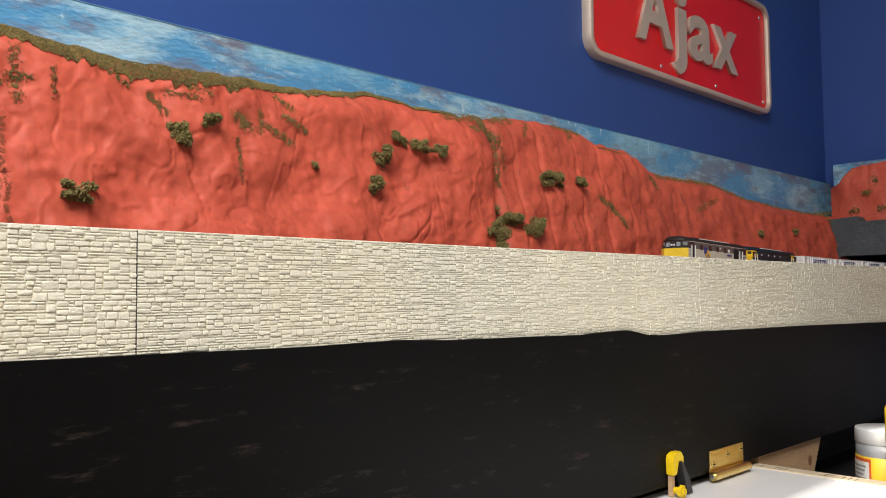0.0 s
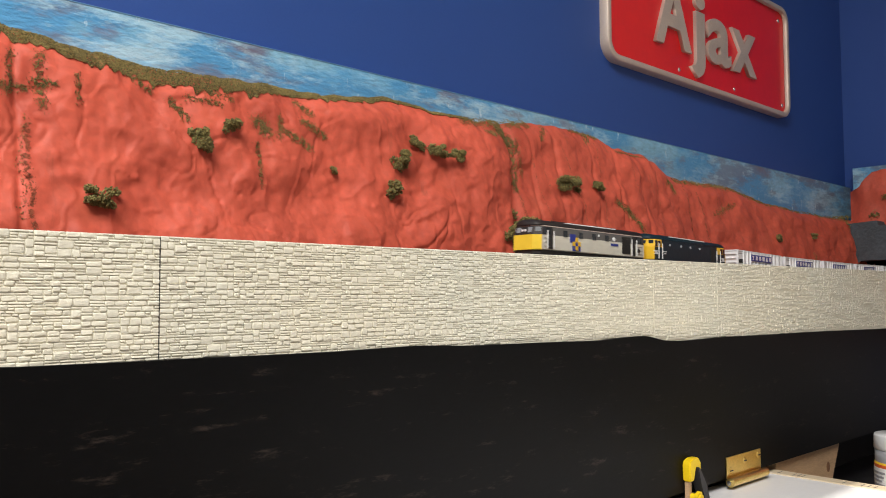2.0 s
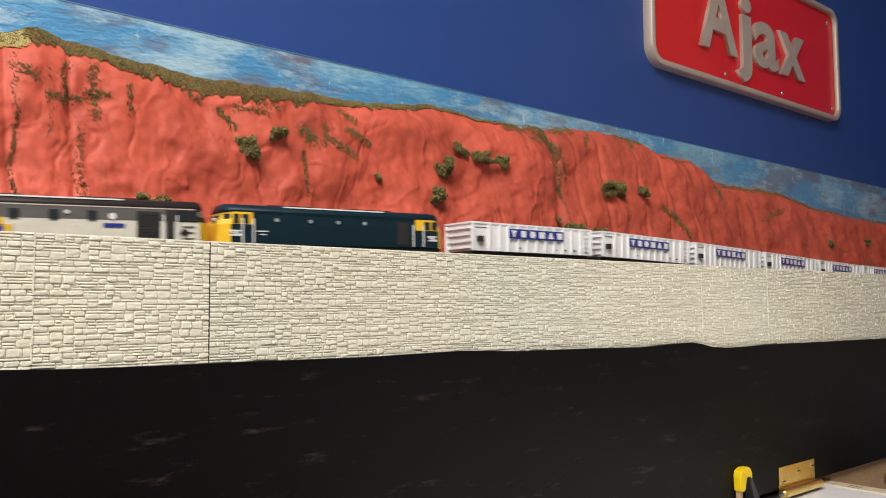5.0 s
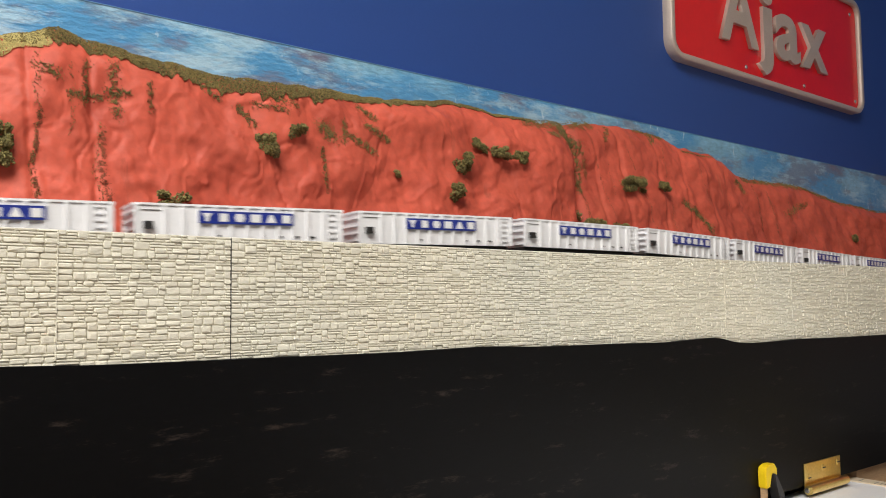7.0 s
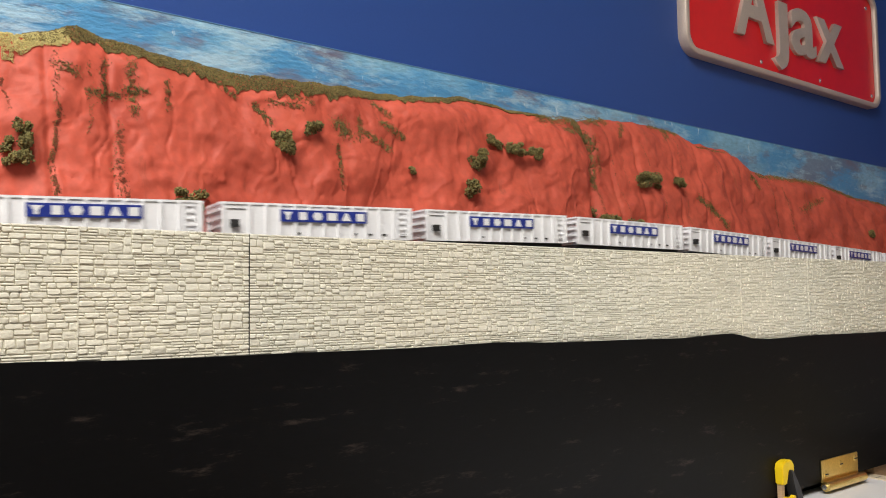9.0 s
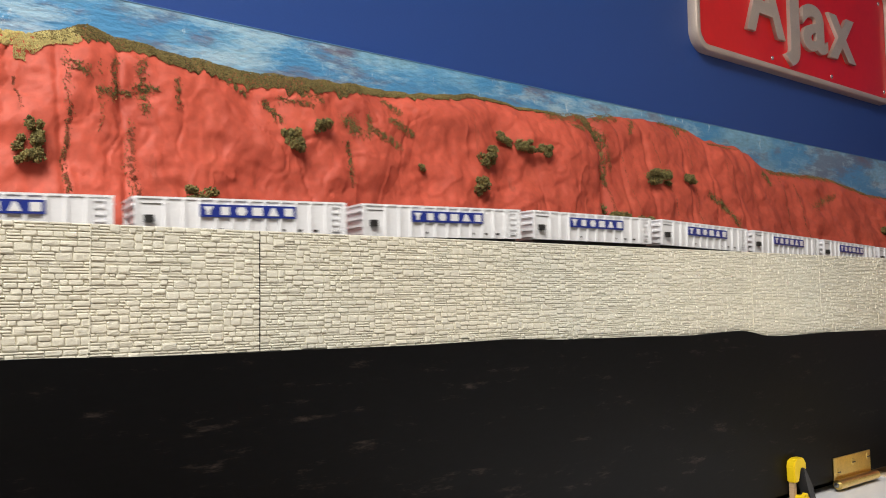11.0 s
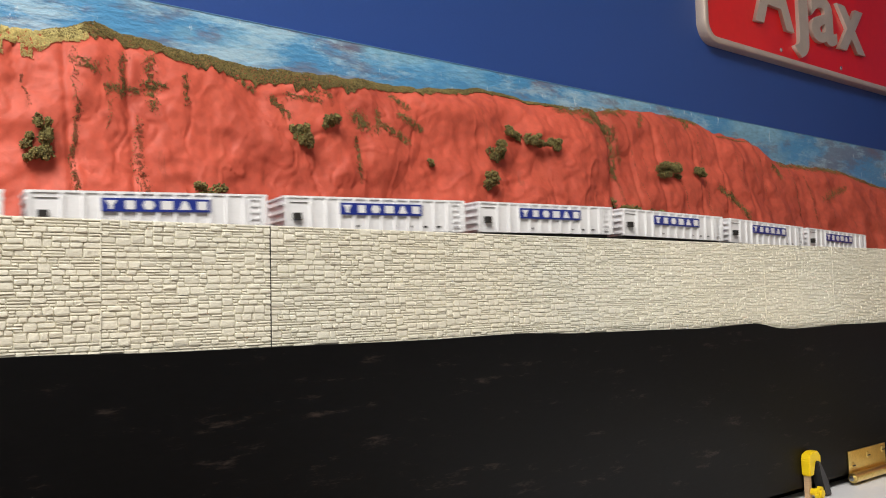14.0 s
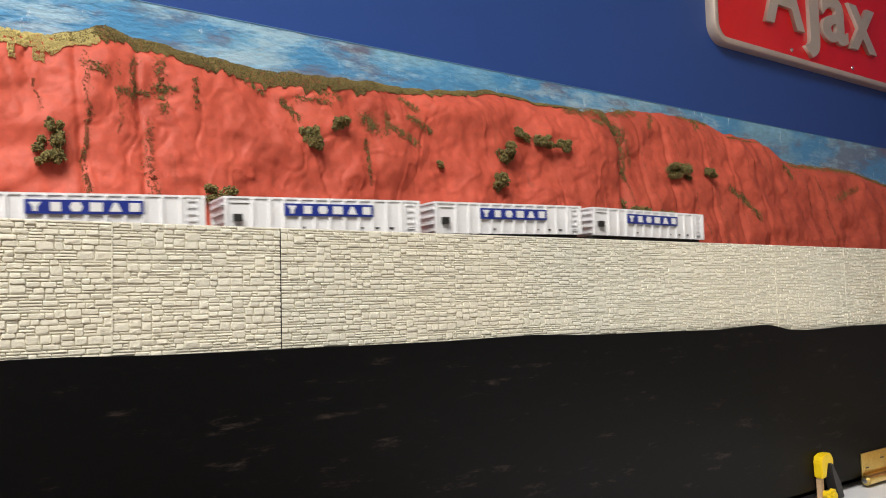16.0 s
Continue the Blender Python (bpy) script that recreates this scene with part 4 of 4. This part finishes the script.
def loco(livery, label):
    t = thing("locomotive", label, "locomotive")
    L = 0.0945
    low = [(0.0190, LW - 0.0005, L, 0.0112, 0.0070), (0.0198, LW, L, 0.0112, 0.0070), (0.0335, LW, L - 0.0008, 0.0112, 0.0070)]
    high = [(0.0335, LW, L - 0.0008, 0.0112, 0.0070), (0.0422, LW - 0.0006, L - 0.0040, 0.0100, 0.0068)]
    roof = [(0.0422, LW - 0.0004, L - 0.0032, 0.0112, 0.0068), (0.0442, LW - 0.0008, L - 0.0036, 0.0110, 0.0066), (0.0466, LW - 0.0034, L - 0.0042, 0.0100, 0.0062), (0.0481, LW - 0.0075, L - 0.0052, 0.0078, 0.005), (0.0489, LW - 0.0125, L - 0.0068, 0.0045, 0.004), (0.0491, 0.0010, L - 0.009, 0.0005, 0.003)]
    grey = livery == "grey"
    part("lower_body", hull(bmesh.new(), low), M_GREY_L if grey else M_NAVY, t)
    part("upper_body", hull(bmesh.new(), high), M_GREY_D if grey else M_NAVY, t)
    part("roof", hull(bmesh.new(), roof), M_ROOF if grey else M_NAVY, t, "", True)
    part("roof_line", hull(bmesh.new(), [(0.0417, LW - 0.0006, L - 0.004, 0.0100, 0.0068), (0.0424, LW - 0.0006, L - 0.004, 0.0100, 0.0068)], 0.0003), M_RAILLINE if grey else M_NAVY, t)
    # the white highlight line on each roof edge, put in as a strip
    for sgn in (-1, 1):
        part("highlight_strip", cube(-0.046, 0.038, sgn * 0.0135 - 0.0013, sgn * 0.0135 + 0.0013, 0.0468, 0.0477), M_WHITE, t, "white strip for the highlight along the roof edge")
    part("roof_vent", cube(-0.055, -0.020, -0.0055, 0.0055, 0.0480, 0.0496, 0.0006), M_ROOF, t)
    part("roof_vent", cube(0.012, 0.050, -0.006, 0.006, 0.0480, 0.0496, 0.0006), M_ROOF, t)
    part("underframe", hull(bmesh.new(), [(0.0080, LW - 0.002, L - 0.002, 0.0105, 0.007), (0.0189, LW - 0.001, L - 0.001, 0.0108, 0.0070)]), M_DARK, t)
    bm = cube(-0.026, 0.026, -0.0125, 0.0125, 0.003, 0.0109, 0.001)
    part("fuel_tank", bm, M_DARK, t)
    running_gear(t, (-0.056, 0.056), 0.0165, 0.0068, 0.0128)
    buffers(t, L)
    for end in (-1, 1):
        depth = 0.0068 if grey else 0.0074
        cut = (None, -L + depth) if end < 0 else (L - depth, None)
        wide = (None, -L + 0.0235) if end < 0 else (L - 0.0290, None)
        if grey:
            part("nose", hull(bmesh.new(), low, 0.0003, cut), M_LEMON if end < 0 else M_YELLOW, t, "yellow warning panel")
            part("cab_top", hull(bmesh.new(), high, 0.0002, (None, -L + 0.024) if end < 0 else (L - 0.024, None)), M_ROOF, t)
        else:
            part("nose", hull(bmesh.new(), low, 0.0003, cut), M_YELLOW, t, "yellow warning panel")
            part("cab_top", hull(bmesh.new(), high, 0.0003, wide), M_YELLOW, t, "yellow cab window surround")
        # front panes and headcode
        for y0, y1 in ((-0.0096, -0.0044), (0.0044, 0.0096)):
            bm = cube(-0.0006, 0.0006, y0, y1, -0.0032, 0.0032, 0.0003)
            bmesh.ops.transform(bm, matrix=Matrix.Translation((end * (L - 0.0026), 0, 0.0377)) @ Matrix.Rotation(end * radians(-16), 4, "Y"), verts=bm.verts)
            part("windscreen", bm, M_PANE if grey else M_GLASS, t)
        bm = cube(-0.0008, 0.0008, -0.0036, 0.0036, -0.0030, 0.0030, 0.0003)
        bmesh.ops.transform(bm, matrix=Matrix.Translation((end * (L - 0.0025), 0, 0.0376)) @ Matrix.Rotation(end * radians(-16), 4, "Y"), verts=bm.verts)
        head = part("headcode_box", bm, M_DARK, t)
        for y in (-0.0017, 0.0017):
            part("marker_light", rod(bmesh.new(), (end * (L - 0.0025), y, 0.0377), (end * (L - 0.0012), y, 0.0377), 0.0012, 12), M_WHITE, head)
        for sgn in (-1, 1):
            # raked corner panes
            bm = cube(-0.0028, 0.0028, -0.0004, 0.0004, -0.0032, 0.0032, 0.0002)
            bmesh.ops.transform(bm, matrix=Matrix.Translation((end * (L - 0.0058), sgn * 0.0142, 0.0377)) @ Matrix.Rotation(end * sgn * radians(-43), 4, "Z") @ Matrix.Rotation(radians(-6 * sgn), 4, "X"), verts=bm.verts)
            part("corner_pane", bm, M_PANE if grey else M_GLASS, t)
            y = sgn * (LW + 0.0002)

            def plate(name, a, b, z0, z1, mat, thick=0.0004, parent=t):
                xa, xb = sorted((end * a, end * b))
                return part(name, cube(xa, xb, y - thick, y + thick, z0, z1), mat, parent)
            plate("side_window", L - 0.0135, L - 0.0090, 0.0340, 0.0406, M_GLASS)
            plate("side_window", L - 0.0205, L - 0.0155, 0.0340, 0.0406, M_GLASS)
            d0, d1, rails = ((0.0712, 0.0775, (0.0795, 0.0700)) if end < 0 else (0.0645, 0.0700, (0.0628, 0.0718))) if grey else ((0.0720, 0.0775, (0.0788, 0.0708)) if end < 0 else (0.0640, 0.0710, (0.0628, 0.0724)))
            door = plate("cab_door", d0, d1, 0.0202, 0.0412 if grey else 0.0334, M_DARK if grey else M_NAVY, 0.0003)
            for a in rails:
                xa = end * a
                part("handrail", rod(bmesh.new(), (xa, y + sgn * 0.0008, 0.0205), (xa, y + sgn * 0.0008, 0.0378), 0.00055, 6), M_WHITE, door)
            if grey:
                plate("step_plate", L - 0.019, L - 0.011, 0.0222, 0.0227, M_GREY_D)
                plate("step_plate", L - 0.019, L - 0.011, 0.0262, 0.0267, M_GREY_D)
                plate("step_plate", L - 0.019, L - 0.011, 0.0300, 0.0306, M_GREY_D)
    for sgn in (-1, 1):
        y = sgn * (LW + 0.0002)

        def side(name, xa, xb, z0, z1, mat, thick=0.00035, label=""):
            return part(name, cube(xa, xb, y - thick, y + thick, z0, z1), mat, t, label)
        if grey:
            for x in (-0.0514, -0.0263, -0.0041, 0.0183):
                side("body_window", x - 0.0028, x + 0.0028, 0.0330, 0.0392, M_GLASS)
            side("emblem", -0.0440, -0.0350, 0.0282, 0.0366, M_PANEL, 0.0003, "blue emblem square")
            em = side("emblem", -0.0402, -0.0274, 0.0202, 0.0281, M_PANEL, 0.0003, "blue and yellow chequered emblem")
            for i, (cx, cz) in enumerate(((-0.0381, 0.0272), (-0.0338, 0.0315), (-0.0338, 0.0229), (-0.0295, 0.0272))):
                part("emblem_square", cube(cx - 0.0021, cx + 0.0021, y - 0.0006, y + 0.0006, cz - 0.0021, cz + 0.0021), M_YELLOW, em)
            side("nameplate_bar", 0.0250, 0.0380, 0.0290, 0.0314, M_PANEL)
            part("roundel", rod(bmesh.new(), (0.0304, y - sgn * 0.0003, 0.0360), (0.0304, y + sgn * 0.0005, 0.0360), 0.0022, 18), M_WHITE, t)
            part("roundel", rod(bmesh.new(), (0.0034, y - sgn * 0.0003, 0.0380), (0.0034, y + sgn * 0.0005, 0.0380), 0.0013, 12), M_WHITE, t)
            grille = side("grille", 0.0456, 0.0606, 0.0218, 0.0398, M_DARK)
            for k in range(9):
                part("slat", cube(0.0460, 0.0602, y - 0.0006, y + 0.0006, 0.0222 + 0.0019 * k, 0.0230 + 0.0019 * k), M_DARK, grille)
            bm = cube(-0.0022, 0.0022, -0.0005, 0.0005, -0.0022, 0.0022)
            bmesh.ops.transform(bm, matrix=Matrix.Translation((0.0768, y, 0.0262)) @ Matrix.Rotation(radians(45), 4, "Y"), verts=bm.verts)
            part("diamond_badge", bm, M_ROOF, t)
        else:
            for x in (-0.053, -0.0265, -0.0037, 0.019):
                part("porthole", rod(bmesh.new(), (x, y - sgn * 0.0003, 0.0372), (x, y + sgn * 0.0005, 0.0372), 0.0014, 16), M_PORT, t, "dull round body window")
            side("grille", 0.048, 0.0585, 0.0215, 0.0395, M_DARK)
            for x in (-0.0838, 0.0812):
                bm = bmesh.new()
                for dz in (-0.0016, 0.0016):
                    box(bm, x - 0.0040, x + 0.0040, y - 0.0004, y + 0.0004, 0.0272 + dz - 0.0005, 0.0272 + dz + 0.0005)
                for dx, rot in ((-0.001, 32), (0.001, 32)):
                    b2 = Matrix.Translation((x + dx * 1.6, y, 0.0272)) @ Matrix.Rotation(radians(rot), 4, "Y")
                    box(bm, -0.0032, 0.0032, -0.00045, 0.00045, -0.0005, 0.0005, 0, b2)
                part("emblem", bm, M_WHITE, t, "white two-bar emblem")
            side("number_bar", -0.068, -0.0600, 0.0285, 0.0293, M_WHITE)
            side("number_bar", -0.0655, -0.0615, 0.0262, 0.0270, M_WHITE)
    for c in t.children:
        if not c.name.startswith(("bogie", "buffer", "coupling", "fuel")):
            c.location.z += 0.003
    return t


WAGON_HALF = 0.0738


def wagon():
    t = thing("hopper_wagon", "white ribbed bogie hopper wagon with a blue panel", "wagon", group="wagons of the train")
    ln, w, z0, z1 = WAGON_HALF, 0.0172, 0.0216, 0.0448
    for sgn in (-1, 1):
        part("side", cube(-ln, ln, sgn * w - 0.0006, sgn * w + 0.0006, z0, z1), M_WAGON, t)
    for sgn in (-1, 1):
        bm = bmesh.new()
        v = [bm.verts.new(c) for c in ((sgn * (ln - 0.004), -w, z0), (sgn * (ln - 0.004), w, z0), (sgn * ln, w, z1), (sgn * ln, -w, z1),
                                       (sgn * (ln - 0.0055), -w, z0), (sgn * (ln - 0.0055), w, z0), (sgn * (ln - 0.0015), w, z1), (sgn * (ln - 0.0015), -w, z1))]
        for f in ((0, 1, 2, 3), (4, 5, 6, 7), (0, 1, 5, 4), (1, 2, 6, 5), (2, 3, 7, 6), (3, 0, 4, 7)):
            bm.faces.new([v[i] for i in f])
        end = part("end", bm, M_WAGON, t)
        for k in range(4):
            z = 0.0245 + 0.0055 * k
            x = sgn * (ln - 0.004 + 0.004 * (z - z0) / (z1 - z0))
            part("end_rib", cube(x - 0.0016, x + 0.0016, -w + 0.0004, w - 0.0004, z - 0.0007, z + 0.0007), M_WAGON, end)
        part("buffer_beam", cube(sgn * (ln - 0.002) - 0.001, sgn * (ln - 0.002) + 0.001, -0.0155, 0.0155, 0.0115, 0.0165), M_DARK, t)
    part("floor", cube(-ln + 0.006, ln - 0.006, -w + 0.0008, w - 0.0008, z0 + 0.0002, z0 + 0.0012), M_WAGON, t)
    part("sole_bar", cube(-ln + 0.002, ln - 0.002, -0.0145, 0.0145, 0.0150, 0.0215), M_DARK, t)
    bm = bmesh.new()
    for sgn in (-1, 1):
        box(bm, -ln - 0.0006, ln + 0.0006, sgn * w - 0.0014, sgn * w + 0.0014, z1, z1 + 0.0014)
        box(bm, sgn * ln - 0.001, sgn * ln + 0.001, -w + 0.0014, w - 0.0014, z1, z1 + 0.0014)
    part("top_rim", bm, M_WAGON, t)
    rib = None
    xs = [-0.0728, -0.0545, -0.0425] + [-0.0325 + 0.01125 * k for k in range(7)] + [0.0465, 0.0585, 0.0728]
    for sgn in (-1, 1):
        for x in xs:
            if rib is None:
                ob = part("rib", cube(-0.0011, 0.0011, -0.0011, 0.0011, z0, z1, 0.0003), M_WAGON, t)
                rib = ob.data
                ob.matrix_basis = pose(x, sgn * (w + 0.0010), 0)
            else:
                share("rib", rib, t, pose(x, sgn * (w + 0.0010), 0))
        y = sgn * (w + 0.0022)
        panel = part("panel", cube(-0.0326, 0.0349, y - 0.0003, y + 0.0003, 0.0334, 0.0419), M_PANEL, t, "blue lettering panel with pale plain blocks")
        h = 0.0028
        shapes = ([(-0.0040, h), (0.0040, h), (0.0014, -0.0002), (0.0014, -h), (-0.0014, -h), (-0.0014, -0.0002)], [(-0.0033, -h), (0.0033, -h), (0.0033, h), (-0.0033, h)],
                  [(-0.0042, 0.0), (-0.0026, -h), (0.0026, -h), (0.0042, 0.0), (0.0026, h), (-0.0026, h)], [(-0.0042, -h), (0.0042, -h), (0.0042, h), (-0.0042, h)],
                  [(-0.0042, -h), (0.0042, -h), (0.0012, h), (-0.0012, h)], [(-0.0036, -h), (0.0036, -h), (0.0036, h), (-0.0036, h)])
        for i, sh in enumerate(shapes):
            x = -0.0270 + 0.0113 * i
            part("pale_block", prism(bmesh.new(), [(x - 0.88 * a if sgn > 0 else x + 0.88 * a, 0.03765 + b) for a, b in sh], y + sgn * 0.0002, y + sgn * 0.0005), M_WHITE, panel)
        part("data_plate", cube(-0.0682, -0.0624, y - 0.0016, y - 0.0002 if sgn > 0 else y + 0.0018, 0.0292, 0.0340), M_DARK, t)
        part("code_bar", cube(-0.0698, -0.0565, sgn * (w + 0.0008) - 0.0003, sgn * (w + 0.0008) + 0.0003, 0.0413, 0.0418), M_GREY_D, t)
        ladder = part("ladder", cube(0.0618, 0.0624, sgn * (w + 0.0016) - 0.0004, sgn * (w + 0.0016) + 0.0004, z0, z1 - 0.0008), M_WAGON, t)
        part("rail", cube(0.0690, 0.0696, sgn * (w + 0.0016) - 0.0004, sgn * (w + 0.0016) + 0.0004, z0, z1 - 0.0008), M_WAGON, ladder)
        for k in range(5):
            part("rung", cube(0.0624, 0.0690, sgn * (w + 0.0014) - 0.0003, sgn * (w + 0.0014) + 0.0003, 0.0248 + 0.0044 * k, 0.0256 + 0.0044 * k), M_WAGON, ladder)
        for x0, x1 in ((-0.0190, -0.0172), (0.0115, 0.0142), (0.0237, 0.0272), (0.0367, 0.0398), (0.0480, 0.0520), (0.0650, 0.0700)):
            part("code_bar", cube(x0, x1, sgn * (w + 0.0008) - 0.0003, sgn * (w + 0.0008) + 0.0003, 0.0247, 0.0260), M_DARK, t)
    running_gear(t, (-0.054, 0.054), 0.012, 0.0062, 0.0128)
    buffers(t, ln, 0.0138)
    return t


# ---- how far the first wagon has come along the track, by the second ----
RUN = [(0, 1.1859), (0.5, 1.1059), (1, 1.0239), (1.5, 0.9449), (2, 0.8679), (2.5, 0.7839), (3, 0.6979), (3.5, 0.6099), (4, 0.5249), (4.5, 0.4306), (5, 0.325), (5.5, 0.2133), (6, 0.1014), (6.5, -0.0094), (7, -0.1213), (7.5, -0.2381),
       (8, -0.3481), (8.5, -0.457), (9, -0.558), (9.5, -0.6553), (10, -0.7526), (10.5, -0.8479), (11, -0.9427), (11.5, -1.0365), (12, -1.1304), (12.5, -1.2203), (13, -1.3097), (13.5, -1.3985), (14, -1.4913), (14.5, -1.5915), (15, -1.6877), (15.5, -1.7781), (16, -1.8615)]
PITCH = 0.1606

TRAIN = [(loco("grey", "two-tone grey model diesel locomotive with yellow nose"), -0.3900), (loco("blue", "dark blue model diesel locomotive with yellow cab"), -0.1945)]
_first = wagon()
TRAIN.append((_first, 0.0))
for i in range(1, 15):
    TRAIN.append((copy_thing(_first, on_track(1.184 + PITCH * i)), PITCH * i))


# ---- the moulded stone wall; its pieces last ----
def stone_sheet(seed, wide, tall):
    """Random snecked stonework: rectangles (x, z, w, h) that fill a sheet."""
    rng = random.Random(seed)
    ux, uz = 0.0011, 0.00160
    nx, nz = round(wide / ux), round(tall / uz)
    ux, uz = wide / nx, tall / nz
    kind = 2
    used = np.zeros((nz, nx), bool)
    out = []
    for r in range(nz):
        c = 0
        while c < nx:
            if used[r, c]:
                c += 1
                continue
            if rng.random() < 0.55:
                kind = rng.choice((1, 1, 1, 2, 2, 2, 2, 2, 3))
            hgt = kind
            wid = rng.randint(4, 11) if hgt == 1 else rng.randint(3, 8) if hgt == 2 else rng.randint(4, 8)
            hgt = min(hgt, nz - r)
            run = 0
            while c + run < nx and run < wid and not used[r, c + run]:
                run += 1
            if c + run < nx and not used[r, c + run]:
                left = 0
                while c + run + left < nx and left < 3 and not used[r, c + run + left]:
                    left += 1
                if left < 3 and (c + run + left == nx or used[r, c + run + left]):
                    run += left
            if run < 4:
                hgt = 1
            while hgt > 1 and used[r:r + hgt, c:c + run].any():
                hgt -= 1
            used[r:r + hgt, c:c + run] = True
            out.append((c * ux, -(r + hgt) * uz, run * ux, hgt * uz))
            c += run
    return out


def stone_geometry(w, h, rng):
    """One moulded stone, its back at y = 0: rounded arrises and a lumpy, tilted face."""
    g, m = 0.00011, min(w, h)
    d = rng.uniform(0.0006, 0.0011) if h < 0.002 else rng.uniform(0.0008, 0.0014)
    tx, tz = rng.uniform(-0.2, 0.2), rng.uniform(-0.3, 0.15)
    e = min(0.00026, 0.12 * m)
    us, vs_ = (0.0, 0.16, 0.84, 1.0), (0.0, 0.22, 0.78, 1.0)
    top, low = [], []
    for j, v in enumerate(vs_):
        for i, u in enumerate(us):
            rim = (i in (0, 3)) + (j in (0, 3))
            pull = e * (1.5 if rim == 2 else 1.0)
            x = g + pull + u * (w - 2 * g - 2 * pull) + rng.uniform(-0.05, 0.05) * m
            z = g + pull + v * (h - 2 * g - 2 * pull) + rng.uniform(-0.05, 0.05) * m
            out = d * (1 + tx * (u - 0.5) + tz * (v - 0.5)) * ((1.0, 0.86, 0.74)[rim] + rng.uniform(-0.08, 0.08))
            top.append((x, -out, z))
    loop = [0, 1, 2, 3, 7, 11, 15, 14, 13, 12, 8, 4]
    for k in loop:
        u, v = us[k % 4], vs_[k // 4]
        low.append((g + u * (w - 2 * g), 0.0002, g + v * (h - 2 * g)))
    f = [(4 * j + i, 4 * j + i + 1, 4 * j + i + 5, 4 * j + i + 4) for j in range(3) for i in range(3)]
    f += [(16 + k, 16 + (k + 1) % 12, loop[(k + 1) % 12], loop[k]) for k in range(12)]
    return top + low, f


def stone_wall():
    wall = thing("retaining_wall", "cream painted moulded stone retaining wall, visible sheet joints", "wall")
    tall = 0.098
    part("backing", cube(-2.0, 1.741, -0.0001, 0.0038, -tall, -0.0004), M_JOINT, wall)
    seams = [-0.630, -0.497, -0.364, -0.231, -0.098, 0.0, 0.1325, 0.265, 0.3975, 0.530, 0.662, 0.794, 0.927, 1.060, 1.192, 1.325]
    rng = random.Random(4)
    vs, fs, single = [], [], 0
    for si, (a, b) in enumerate(zip(seams, seams[1:])):
        pattern = stone_sheet(7 + si % 3, b - a, tall)
        lean = rng.uniform(-0.0002, 0.0002)
        for x, z, w, h in pattern:
            v, f = stone_geometry(w, h, rng)
            near = 0.0 <= a + x < 0.16 and z > -0.0735 and single < 300
            if near:
                me = bpy.data.meshes.new("stone")
                me.from_pydata([(p + a + x, q + lean, r + z) for p, q, r in v], [], f)
                me.materials.append(M_STONE_OB)
                share("stone", me, wall, pose(0, 0, 0))
                single += 1
            else:
                k = len(vs)
                vs += [(p + a + x, q + lean, r + z) for p, q, r in v]
                fs += [tuple(i + k for i in face) for face in f]
    part("sheet_joint", cube(-0.0003, 0.0001, -0.0009, 0.0006, -tall, -0.0006), M_DARK, wall, "dark open joint between two sheets")
    for x in (-0.0982, 0.5300, 0.6620, 0.7940, 1.0600):
        bm, z = bmesh.new(), -0.001
        while z > -0.09:
            d = rng.uniform(0.004, 0.011)
            if rng.random() < 0.75:
                box(bm, x - 0.0004 + rng.uniform(-0.0002, 0.0002), x + 0.0004, -rng.uniform(0.0011, 0.0016), 0.0, z - d, z - 0.0004)
            z -= d
        part("sheet_joint", bm, M_STONE, wall, "pale filled joint between two sheets")
    me = bpy.data.meshes.new("stonework")
    me.from_pydata(vs, [], fs)
    me.materials.append(M_STONE)
    ob = new("stonework", me)
    ob.parent = wall
    tagged(ob, "cream moulded stones in uneven courses", kind="stuff")


stone_wall()


def motions():
    for ob, off in TRAIN:
        walk(ob, [(t, on_track(s + off)) for t, s in RUN])


motions()
